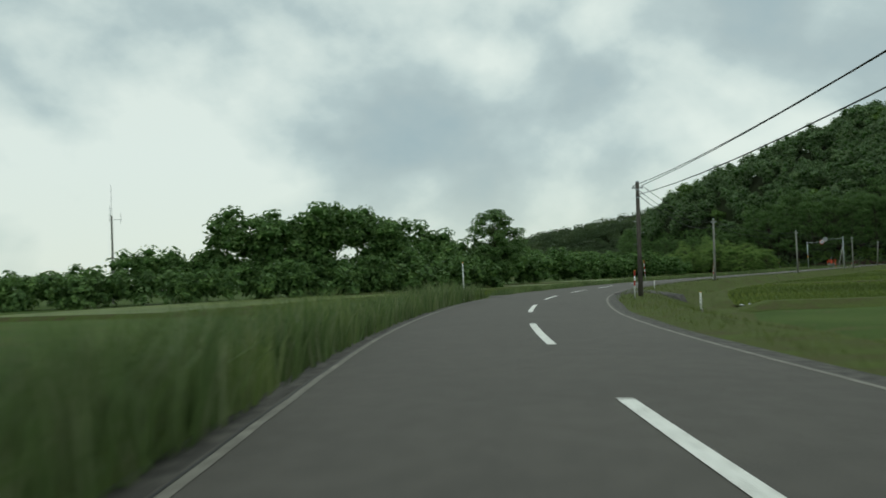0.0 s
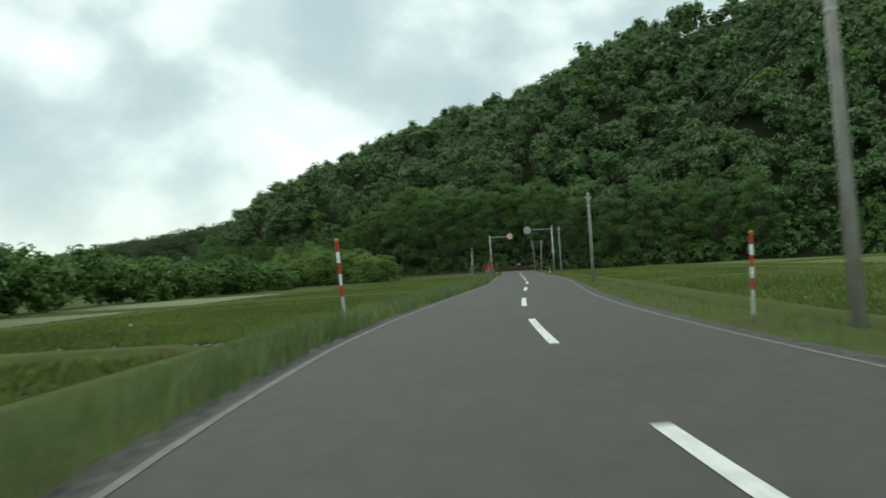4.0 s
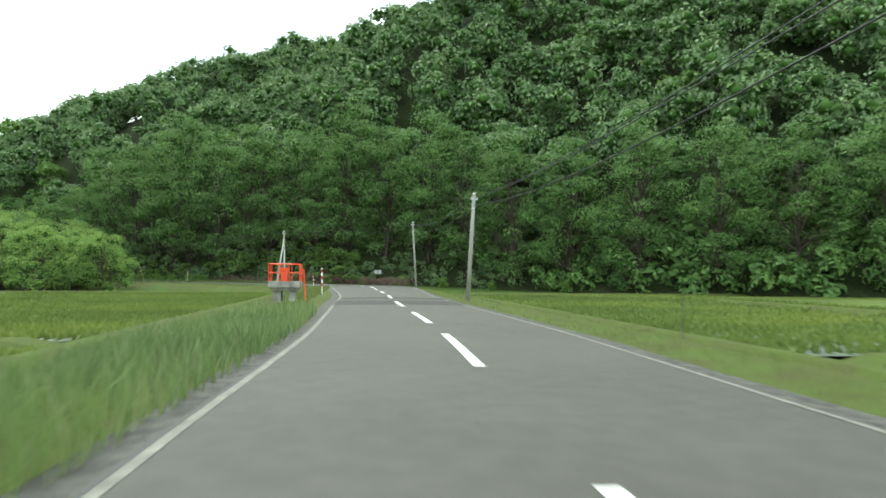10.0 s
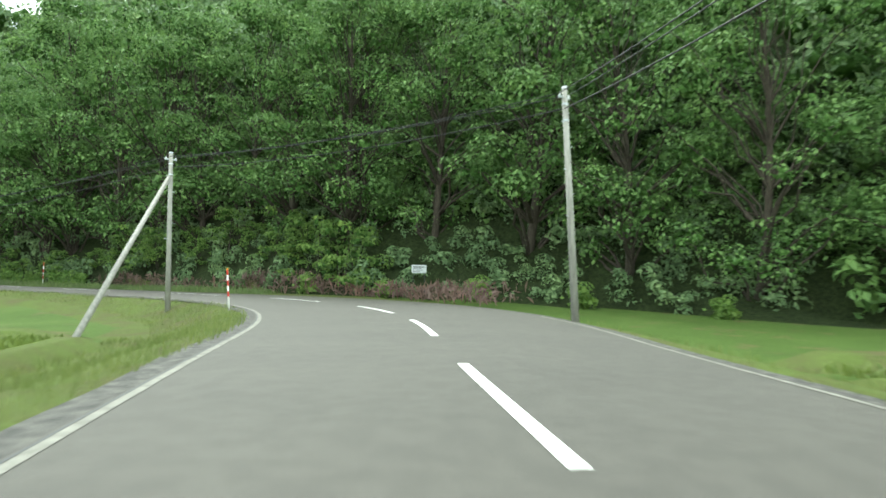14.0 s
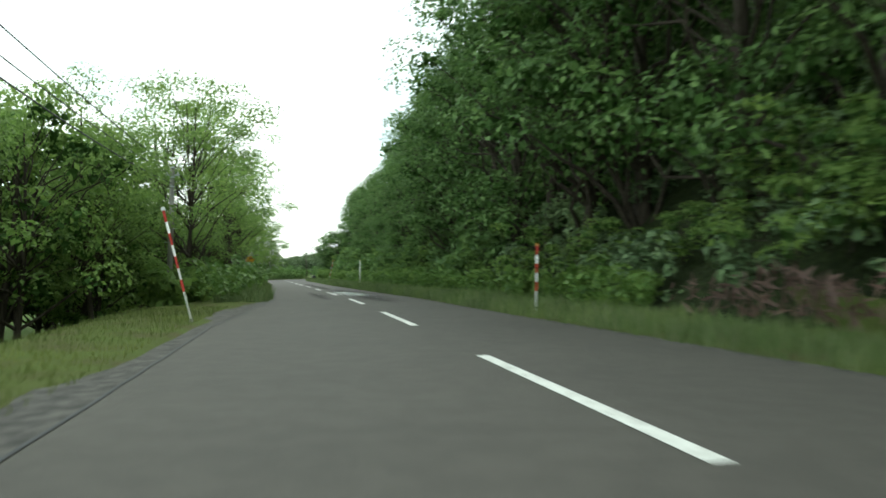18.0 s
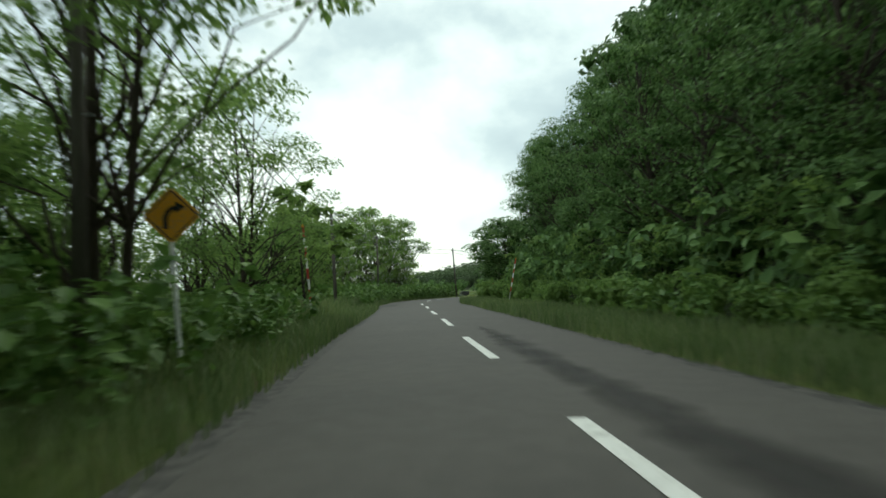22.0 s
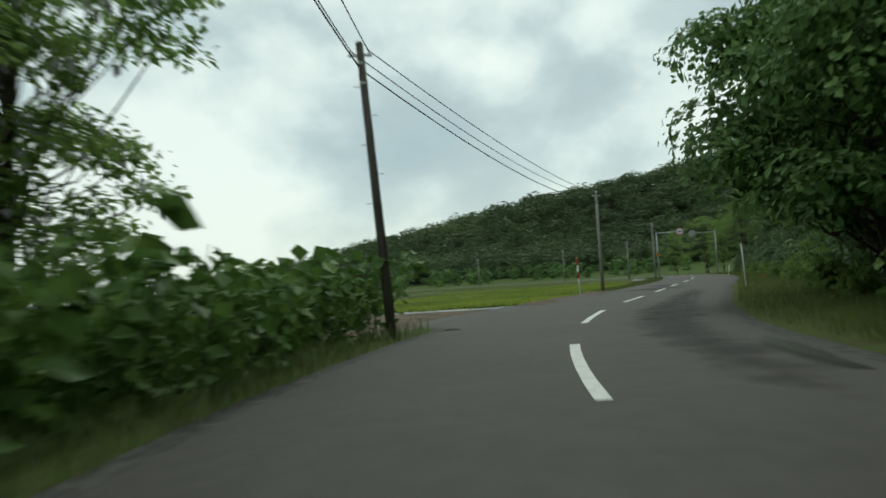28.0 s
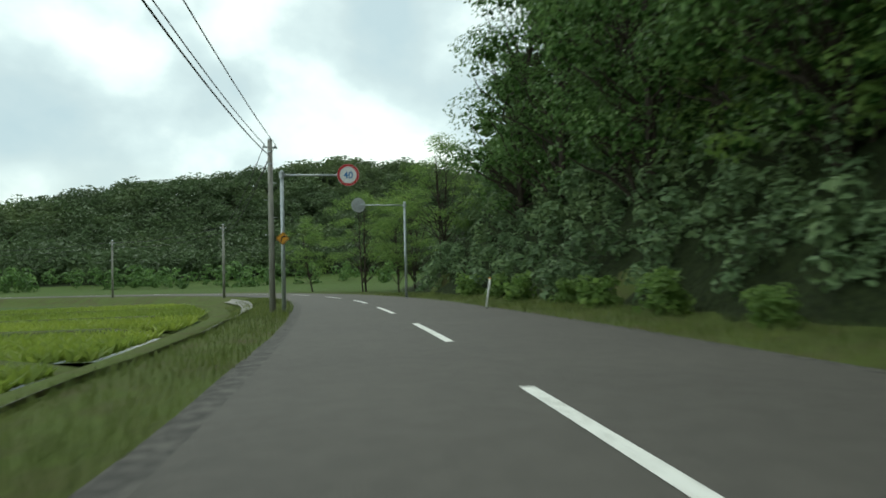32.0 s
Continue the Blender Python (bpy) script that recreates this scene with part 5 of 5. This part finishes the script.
def ring(r0, r1, y, seg=48):
    bm = bmesh.new()
    inner = [bm.verts.new((r0 * math.cos(6.28319 * k / seg), y, r0 * math.sin(6.28319 * k / seg))) for k in range(seg)]
    outer = [bm.verts.new((r1 * math.cos(6.28319 * k / seg), y, r1 * math.sin(6.28319 * k / seg))) for k in range(seg)]
    for k in range(seg):
        j = (k + 1) % seg
        bm.faces.new((outer[k], outer[j], inner[j], inner[k]))
    return bm


def lettering(body, size, mat, parent, at, name="lettering"):
    """Built-in font text on a plate that faces -y."""
    cu = bpy.data.curves.new(name, "FONT")
    cu.body, cu.size, cu.align_x, cu.align_y, cu.extrude, cu.offset = body, size, "CENTER", "CENTER", 0.002, size * 0.015
    ob = bpy.data.objects.new(name, cu)
    scene.collection.objects.link(ob)
    me = bpy.data.meshes.new_from_object(ob.evaluated_get(bpy.context.evaluated_depsgraph_get()))
    bpy.data.objects.remove(ob)
    me.materials.clear()
    me.materials.append(mat)
    out = new(name, me)
    out.parent = parent
    out.matrix_basis = pose(*at, 90, 0, 0)
    return out


def diamond(half, thick, y=0.0):
    bm = bmesh.new()
    bmesh.ops.create_cube(bm, size=1, matrix=Matrix.Translation((0, y, 0)) @ Matrix.Rotation(radians(45), 4, "Y") @ Matrix.Diagonal((half * 1.414, thick, half * 1.414, 1)))
    edges = [e for e in bm.edges if abs(e.verts[0].co.y - e.verts[1].co.y) > thick * 0.5]
    bmesh.ops.bevel(bm, geom=edges, offset=half * 0.1, segments=3, affect="EDGES")
    return bm


def bend_arrow(parent, flip, s=0.2, y=-0.014):
    """A black arrow that bends to one side."""
    bm = bmesh.new()
    pts = [(-0.35, -0.85), (-0.35, -0.15), (-0.22, 0.2), (0.05, 0.42), (0.3, 0.5)]
    w = 0.15
    rows = []
    for k, (px, pz) in enumerate(pts):
        a, b = pts[max(k - 1, 0)], pts[min(k + 1, len(pts) - 1)]
        d = Vector((b[0] - a[0], b[1] - a[1])).normalized()
        rows.append([bm.verts.new(((px - d.y * w) * s * flip, y, (pz + d.x * w) * s)), bm.verts.new(((px + d.y * w) * s * flip, y, (pz - d.x * w) * s))])
    for r0, r1 in zip(rows, rows[1:]):
        bm.faces.new((r0[0], r0[1], r1[1], r1[0]))
    bm.faces.new([bm.verts.new((px * s * flip, y, pz * s)) for px, pz in ((0.25, 0.85), (0.25, 0.15), (0.85, 0.52))])
    bmesh.ops.solidify(bm, geom=bm.faces[:], thickness=0.003)
    return part("arrow", bm, SIGN_BLACK, parent)


def diamond_sign(parent, z, faces_y=-1, flip=-1, back=False, half=0.26, out=0.1, turn=0):
    plate = part("warning_plate", diamond(half, 0.012), SIGN_GREY if back else SIGN_YELLOW, parent, "grey back of a diamond warning plate" if back else "yellow diamond warning plate with a black bend arrow")
    plate.matrix_basis = pose(0, -out, z, 0, 0, turn)
    if not back:
        rim = bmesh.new()
        for a, b in (((-1, 0), (0, 1)), ((0, 1), (1, 0)), ((1, 0), (0, -1)), ((0, -1), (-1, 0))):
            q = half * 0.86
            tube((a[0] * q, -0.009, a[1] * q), (b[0] * q, -0.009, b[1] * q), 0.009, 0.009, 4, rim)
        part("border", rim, SIGN_BLACK, plate)
        bend_arrow(plate, flip, half * 0.55)
    part("clamp", box(-0.12, 0.12, -out + 0.01, 0.06, z - 0.03, z + 0.03, 0.004), STEEL, parent)
    return plate


def overhead_sign(x, y, top, arm_to, turn, back, label, plate_z=None, flip=-1, r=0.44):
    """A steel pole with an arm that holds a round plate over the lane; turn is the road's heading."""
    z = ground_z(x, y)
    ob = thing("speed_sign", label, "road sign", (x, y, z), turn, "overhead speed signs")
    h = top - z
    loc = Matrix.Rotation(radians(-turn), 3, "Z") @ Vector((arm_to[0] - x, arm_to[1] - y, 0))
    end, az = Vector((loc.x, 0, arm_to[2] - z)), arm_to[2] - z
    part("pole", tube((0, 0, -0.5), (0, 0, h), 0.085, 0.07, 16), STEEL, ob, smooth=True)
    part("pole_cap", tube((0, 0, h), (0, 0, h + 0.04), 0.075, 0.03, 14), STEEL, ob)
    part("collar", tube((0, 0, az - 0.12), (0, 0, az + 0.12), 0.1, 0.1, 14), STEEL, ob)
    sgn = 1 if end.x > 0 else -1
    part("arm", tube((0, 0, az), (end.x - sgn * r * 0.15, 0, az), 0.04, 0.032, 12), STEEL, ob, smooth=True)
    plate = part("plate", disc(r, 0.014), SIGN_GREY if back else SIGN_WHITE, ob, "plain grey back of the round plate" if back else "white round plate with a red rim and blue number")
    yy = 0.06 if back else -0.06
    plate.matrix_basis = pose(end.x, yy, az)
    if back:
        for zz in (-0.14, 0.1):
            part("bracket", box(-r * 0.62, r * 0.62, -0.05, -0.012, zz - 0.022, zz + 0.022, 0.004), STEEL, plate)
        part("bracket", box(-0.03, 0.03, -0.05, -0.012, -0.3, 0.3, 0.004), STEEL, plate)
    else:
        part("rim", ring(r * 0.76, r * 0.985, -0.0085), SIGN_RED, plate, "red rim")
        lettering("40", r * 0.86, SIGN_BLUE, plate, (0, -0.0085, -0.02))
        for zz in (-0.12, 0.12):
            part("bracket", box(-r * 0.5, r * 0.5, 0.012, 0.05, zz - 0.02, zz + 0.02, 0.004), STEEL, plate)
    if plate_z:
        diamond_sign(ob, plate_z - z, -1, flip, back, 0.24 if back else 0.27, -0.1 if back else 0.1)
    return ob


h1 = beside(130, 0)[2]
overhead_sign(77.05, 135.7, 5.42, (79.3, 134.3, 5.2), h1, False, "galvanised pole with an arm holding a round forty speed sign", 2.5, -1)
overhead_sign(77.2, 123.85, 5.75, (74.9, 125.6, 5.42), h1, True, "galvanised pole with an arm holding a sign seen from behind", 2.75)
h2 = beside(450, 0)[2]
overhead_sign(124.9, 448.0, 5.5, (127.3, 447.0, 5.35), h2, False, "galvanised pole with an arm holding a round forty speed sign", 2.85, 1)
overhead_sign(136.9, 460.6, 5.9, (134.2, 461.7, 5.7), beside(462, 0)[2], True, "galvanised pole with an arm holding a sign seen from behind")

x, y, a = beside(287.8, 4.7)
ob = thing("bend_warning_sign", "yellow diamond bend warning sign on a leaning white post", "road sign", (x, y, ground_z(x, y)), a + 4)
part("post", tube((0.12, 0, -0.4), (-0.06, 0, 2.75), 0.035, 0.035, 10), WHITE, ob)
dp = diamond_sign(ob, 2.4, -1, 1, False, 0.42, 0.06)

ob = thing("notice_board", "small white notice board with unreadable writing under the trees", "sign", (142.9, 208.9, ground_z(142.9, 208.9)), -45)
for sx in (-0.34, 0.34):
    part("post", tube((sx, 0.03, -0.4), (sx, 0.03, 1.9), 0.018, 0.018, 8), MACHINE, ob)
bz = 1.72 - ground_z(142.9, 208.9)
board = part("board", box(-0.44, 0.44, -0.012, 0.012, bz - 0.24, bz + 0.24, 0.004), SIGN_GREY, ob)
for k, (wd, hh) in enumerate(((0.7, 0.06), (0.54, 0.03), (0.6, 0.03), (0.44, 0.03))):
    part("text_bar", box(-0.37, -0.37 + wd, -0.016, -0.0125, bz + 0.15 - 0.1 * k - hh, bz + 0.15 - 0.1 * k), MACHINE, board)

# ---- snow posts ----


def snow_post(x, y, top, lean=(0.0, 0.0), bands=3, r=0.032, ball=False, plain=False, label=""):
    z = ground_z(x, y)
    ob = thing("snow_post", label or ("white roadside marker post" if plain else "red and white banded roadside snow post"), "marker post", (x, y, z), 0, "marker posts along the road")
    h = top - z
    d = Vector((lean[0], lean[1], h))
    part("shaft", tube(d * -0.12, d, r, r, 12), WHITE, ob, smooth=True)
    if not plain:
        n_ = 2 * bands
        for k in range(bands):
            a, b = 1 - (2 * k + 1) / (n_ + 1.5), 1 - 2 * k / (n_ + 1.5)
            part("red_band", tube(d * a, d * b, r + 0.003, r + 0.003, 12, caps=False), RED, ob, "red band", True)
    part("reflector", tube(d, d * 1.03, r * (1.9 if ball else 1.25), r * (1.6 if ball else 0.9), 12), SIGN_WHITE if ball else SIGN_YELLOW, ob)
    part("ground_socket", tube((0, 0, -0.1), (0, 0, 0.06), r * 1.7, r * 1.5, 12), CONCRETE, ob)
    return ob


snow_post(103.5, 168.0, 1.6, (-0.03, 0), 3, 0.04, True)
snow_post(126.05, 200.2, 1.36, (-0.08, 0.05), 3)
snow_post(131.4, 240.8, 1.85, (0.05, 0), 3)
snow_post(123.14, 237.35, 2.6, (-0.75, 0.2), 4, 0.028, True)
x, y, a = beside(283, -4.5)
snow_post(x, y, 2.2, (0.02, 0), 1, 0.04, False, True)
x, y, a = beside(303.6, 4.7)
snow_post(x, y, 3.6, (-0.3, 0), 4, 0.04)
snow_post(109.95, 330.0, 3.1, (0.62, 0.2), 4, 0.035)
snow_post(103.8, 365.8, 1.7, (-0.05, 0), 3)
snow_post(105.86, 403.4, 2.06, (-0.06, 0), 2, 0.045)
snow_post(113.1, 399.0, 2.15, (-0.08, 0), 3, 0.034, False, True)
snow_post(130.5, 442.2, 1.08, (0.2, 0), 1, 0.035, False, True)
snow_post(25.4, 75.6, 2.22, (-0.1, 0.05), 3, 0.04)
snow_post(29.3, 66.4, 1.6, (0.12, 0), 3, 0.03)
snow_post(1.75, 30.9, 1.95, (0, 0), 1, 0.03, False, True)
snow_post(14.9, 41.0, 0.5, (0, 0), 1, 0.03, False, True)
snow_post(8.1, 16.1, 0.45, (0, 0), 1, 0.03, False, True)
snow_post(82.7, 130.7, 1.0, (0.02, 0), 1, 0.045)
snow_post(8.9, 25.6, 1.2, (0.05, 0), 2, 0.03)
ob = thing("edge_marker", "small red marker stake in the grass", "marker post", (120.9, 413.6, ground_z(120.9, 413.6)), 0)
part("stake", tube((0, 0, -0.2), (0, 0, 0.34), 0.045, 0.04, 10), ORANGE, ob)
part("stake_cap", tube((0, 0, 0.34), (0, 0, 0.36), 0.04, 0.02, 10), ORANGE, ob)
for (x, y, h) in ((92.1, 139.3, 0.75), (108.5, 160.6, 0.8), (112.5, 164.8, 0.7), (70.9, 109.5, 0.6)):
    ob = thing("field_stake", "thin dark stake at the paddy edge", "stake", (x, y, ground_z(x, y)), 0, "stakes at the paddy edge")
    part("rod", tube((0, 0, -0.3), (0.02, 0, h + 0.4), 0.012, 0.01, 6), MACHINE, ob)

# ---- sluice gate by the road ----
x, y, a = beside(162.6, 5.55)
sx_, sy_ = 97.4, 162.65
gate = thing("sluice_gate", "concrete irrigation sluice with orange-red railings and ladder", "sluice gate", (sx_, sy_, -0.1), beside(162, 0)[2])
gate.matrix_basis = gate.matrix_basis @ Matrix.Diagonal((0.78, 0.9, 1, 1))
part("deck", box(-1.05, 0.95, -0.8, 0.8, 0.72, 1.02, 0.03), CONCRETE, gate)
part("deck_beam", box(-0.85, 0.75, -0.6, 0.6, 0.56, 0.74, 0.02), CONCRETE, gate)
part("column", box(-0.78, -0.26, -0.4, 0.4, -1.6, 0.6, 0.02), CONCRETE, gate)
part("column", box(0.22, 0.62, -0.4, 0.4, -1.6, 0.6, 0.02), CONCRETE, gate)
part("gate_leaf", box(-0.27, 0.23, -0.12, -0.04, -1.45, -0.55, 0.01), ORANGE, gate, "orange-red steel gate leaf")
part("hoist_box", box(-0.32, 0.06, -0.18, 0.18, 1.02, 1.62, 0.02), ORANGE, gate, "orange-red hoist housing")
part("hoist_head", box(-0.38, 0.12, -0.22, 0.22, 1.5, 1.68, 0.02), ORANGE, gate, "orange-red hoist head")
part("spindle", tube((-0.13, 0, 1.6), (-0.13, 0, 2.55), 0.04, 0.04, 10), STEEL, gate, "grey spindle tube")
part("gate_rod", tube((-0.02, -0.08, -0.6), (-0.02, -0.08, 0.7), 0.025, 0.025, 8), STEEL, gate)
rail = part("railing", rod_path([(-1.0, -0.74, 1.86), (0.9, -0.74, 1.86)], 0.024, 8), ORANGE, gate, "orange-red pipe railing")
for zz in (1.44, 1.86):
    for p0, p1 in (((-1.0, -0.74), (0.9, -0.74)), ((-1.0, 0.74), (0.9, 0.74)), ((-1.0, -0.74), (-1.0, 0.74)), ((0.9, -0.1), (0.9, 0.74))):
        part("rail", tube((*p0, zz), (*p1, zz), 0.022, 0.022, 8), ORANGE, rail)
for px, py in ((-1.0, -0.74), (-0.37, -0.74), (0.26, -0.74), (0.9, -0.74), (-1.0, 0.74), (-0.37, 0.74), (0.26, 0.74), (0.9, 0.74), (-1.0, 0), (0.9, -0.1)):
    part("rail_post", tube((px, py, 1.0), (px, py, 1.88), 0.024, 0.024, 8), ORANGE, rail)
ladder = part("ladder", rod_path([(0.99, -0.7, 1.5), (1.02, -0.7, 1.6), (1.12, -0.7, 1.6), (1.3, -0.75, -0.5)], 0.024, 8), ORANGE, gate, "orange-red ladder")
part("ladder_rail", rod_path([(0.99, -0.28, 1.5), (1.02, -0.28, 1.6), (1.12, -0.28, 1.6), (1.3, -0.3, -0.5)], 0.024, 8), ORANGE, ladder)
for k in range(7):
    zz = -0.35 + 0.27 * k
    xx = 1.12 + (1.6 - zz) * 0.0857
    part("rung", tube((xx, -0.71, zz), (xx, -0.29, zz), 0.016, 0.016, 8), ORANGE, ladder)
part("warning_label", box(0.3, 0.58, -0.404, -0.402, -0.2, 0.15), SIGN_GREY, gate)

# ---- channel, mast, machine in the field ----
i0, i1 = int(index_of(beside(404, 0)[:2])), int(index_of(beside(476, 0)[:2]))
ribbon("ditch", i0, i1, [5.32, 5.4, 5.42, 5.78, 5.8, 5.88], [lambda p: land(p[:, 0], p[:, 1]) + 0.1] * 2 + [lambda p: land(p[:, 0], p[:, 1]) + 0.035] * 2 + [lambda p: land(p[:, 0], p[:, 1]) + 0.1] * 2, CONCRETE, "narrow concrete irrigation channel below the road", "ditch")
i0, i1 = int(index_of(beside(146, 0)[:2])), int(index_of(beside(181, 0)[:2]))
ribbon("ditch_soil", i0, i1, [6.6, 7.0, 7.6, 8.2, 8.9], [lambda p: land(p[:, 0], p[:, 1]) + 0.03] * 2 + [-0.82, -0.8, -0.72], SOIL, "bare earth ditch between the bank and the paddy", "ditch", 1, 0.15)

mx, my = -53.0, 126.0
mz = ground_z(mx, my)
mast = thing("antenna_mast", "slim grey radio mast rising above the trees", "mast", (mx, my, mz))
part("lower_tube", tube((0, 0, -0.5), (0, 0, 15.5), 0.22, 0.16, 12), POLE, mast)
part("upper_tube", tube((0, 0, 15.5), (0, 0, 21.0), 0.05, 0.03, 8), STEEL, mast)
part("crossarm", tube((-0.4, 0, 14.8), (1.7, 0, 14.8), 0.04, 0.04, 8), STEEL, mast)
part("antenna", tube((1.6, 0, 14.1), (1.6, 0, 16.0), 0.035, 0.03, 8), STEEL, mast)
part("antenna", tube((-0.3, 0, 14.4), (-0.3, 0, 17.2), 0.035, 0.03, 8), STEEL, mast)

bm = bmesh.new()
vs = [bm.verts.new(p) for p in ((60, 392, -0.66), (76, 393.5, -0.66), (93, 399, -0.66), (91.5, 418, -0.66), (90, 437, -0.66), (73, 436, -0.66), (56, 432, -0.66))]
field = bm.faces.new(vs)
rim = bmesh.ops.extrude_face_region(bm, geom=[field])
bmesh.ops.translate(bm, vec=(0, 0, -0.45), verts=[g for g in rim["geom"] if isinstance(g, bmesh.types.BMVert)])
bmesh.ops.recalc_face_normals(bm, faces=bm.faces[:])
soil = part("fallow_field", bm, SOIL, None, "bare wet brown field with puddles beside the paddies")
tagged(soil, category="field", kind="structure")
for (cx, cy, rx, ry) in ((78, 424, 3.0, 1.5), (81, 430, 2.2, 1.1), (74, 418, 2.2, 1.0)):
    bm = bmesh.new()
    bm.faces.new([bm.verts.new((cx + rx * math.cos(k * 0.2618) * (1 + 0.18 * math.sin(k * 1.9)), cy + ry * math.sin(k * 0.2618) * (1 + 0.2 * math.cos(k * 2.3)), -0.652)) for k in range(24)])
    tagged(part("puddle", bm, PUDDLE, None, "shallow puddle lying on the bare field"), category="puddle", kind="structure")
fm = thing("rice_planter", "small dark rice planting machine parked on the field edge", "machine", (87.6, 433.0, -0.66), 35)
part("body", box(-0.5, 0.5, -0.3, 0.9, 0.45, 0.95, 0.08), MACHINE, fm)
part("hood", box(-0.3, 0.3, 0.6, 1.25, 0.5, 1.05, 0.1), MACHINE, fm)
part("seat", box(-0.25, 0.25, -0.25, 0.2, 0.95, 1.25, 0.06), MACHINE, fm)
part("seedling_rack", box(-0.85, 0.85, -0.95, -0.45, 0.5, 1.2, 0.05), MACHINE, fm)
part("steering_column", tube((0, 0.5, 0.9), (0, 0.35, 1.45), 0.03, 0.03, 8), STEEL, fm)
for wx in (-0.55, 0.55):
    for wy, wr in ((-0.15, 0.42), (0.95, 0.33)):
        wheel = part("wheel", tube((wx - 0.06, wy, wr), (wx + 0.06, wy, wr), wr, wr, 20), MACHINE, fm)
        part("hub", tube((wx - 0.08, wy, wr), (wx + 0.08, wy, wr), wr * 0.35, wr * 0.35, 12), STEEL, wheel)
bd = thing("white_board", "long white board lying at the field edge", "board", (91.4, 427.0, -0.64), 10.5)
part("plank", box(-0.28, 0.28, -12, 12, 0.0, 0.12, 0.02), WHITE, bd)
part("plank_batten", box(-0.22, 0.22, -0.1, 0.1, 0.12, 0.16, 0.01), WHITE, bd)

# ---- wet patches and repairs on the road ----


def road_patch(y0, y1, d0, d1, mat, name, label, rag=0.35, square=False, lift=0.006):
    """A thin patch lying on the road's crown."""
    i0, i1 = index_of(beside(y0, 0)[:2]), index_of(beside(y1, 0)[:2])
    ii = np.linspace(i0, i1, 26)
    u = np.linspace(-1, 1, 26)
    p = np.stack([np.interp(ii, np.arange(len(CL)), CL[:, k]) for k in (0, 1)], 1)
    lf = np.stack([np.interp(ii, np.arange(len(CL)), LEFT[:, k]) for k in (0, 1)], 1)
    half = np.ones(26) if square else np.sqrt(np.maximum(1 - u**4, 0.0))
    n1, n2 = rag * wave_noise(ii * 0.45, u * 2, y0), rag * wave_noise(ii * 0.4, u * 2, y1)
    mid_d, half_d = (d0 + d1) / 2, abs(d1 - d0) / 2
    rows = []
    for w in np.linspace(1, -1, 7):
        d = mid_d + half_d * half * w + (n1 if w > 0 else n2) * abs(w) * half
        z = np.interp(d, [-3.0, -1.4, 0.0, 1.5, 3.1], [0.0, 0.03, 0.045, 0.03, 0.0]) + lift
        rows.append(np.column_stack([p + lf * d[:, None], z]))
    v = np.stack(rows, 1)
    m = np.arange(26 * 7).reshape(26, 7)
    f = np.stack([m[:-1, :-1], m[:-1, 1:], m[1:, 1:], m[1:, :-1]], -1).reshape(-1, 4)
    me = mesh_from(name, v.reshape(-1, 3), f, mat)
    inward = (1 - np.abs(np.linspace(1, -1, 7))[None, :]) * np.sqrt(np.maximum(1 - u**2, 0))[:, None]
    me.attributes.new("inward", "FLOAT", "POINT").data.foreach_set("value", inward.ravel().astype(np.float32))
    return tagged(new(name, me), label, "patch", kind="structure")


WETL = "dark wet patch on the asphalt"
road_patch(246, 270, 0.1, -2.6, WET, "wet_patch", WETL, 0.4)
road_patch(254.5, 264.0, 0.3, -2.4, FILM, "puddle", "shallow puddle on the road reflecting the sky", 0.3, False, 0.011)
road_patch(266, 300, -0.2, -1.3, WET, "wet_patch", WETL, 0.2)
road_patch(250, 264, 0.3, 1.6, DAMP, "wet_patch", WETL, 0.3)
road_patch(368, 404, -0.8, -3.1, WET, "wet_patch", WETL, 0.4)
road_patch(402.5, 409.5, 3.6, -2.2, DAMP, "wet_patch", WETL, 0.5, False, 0.009)
road_patch(410, 416, 2.4, -1.0, DAMP, "wet_patch", WETL, 0.4)
road_patch(370.5, 375.5, -2.5, -3.2, FILM, "puddle", "shallow puddle on the road reflecting the sky", 0.3, False, 0.013)
REP = "dark asphalt repair band across the road"
road_patch(154.6, 158.5, 2.7, -2.75, REPAIR, "repair_band", REP, 0.05, True)
road_patch(160.1, 162.1, 2.65, -2.75, REPAIR, "repair_band", REP, 0.05, True)
road_patch(331, 338, 2.9, 1.9, REPAIR, "repair_band", "dark broken asphalt at the road edge", 0.25)

# ---- far end of the riverside belt ----
belt([(-44, 107), (-36, 110), (-28, 112)], 2.6, 9.5, 3.6, "tree_belt", "green trees sloping down at the end of the riverside belt", mid_t, LEAF_TREE, 3, 2.0)
belt([(-110, 98), (-70, 102), (-44, 107)], 3.2, 5.6, 2.8, "shrub_belt", "low bushes along the far edge of the field", bush_t, LEAF_TREE, 2, 2.0)
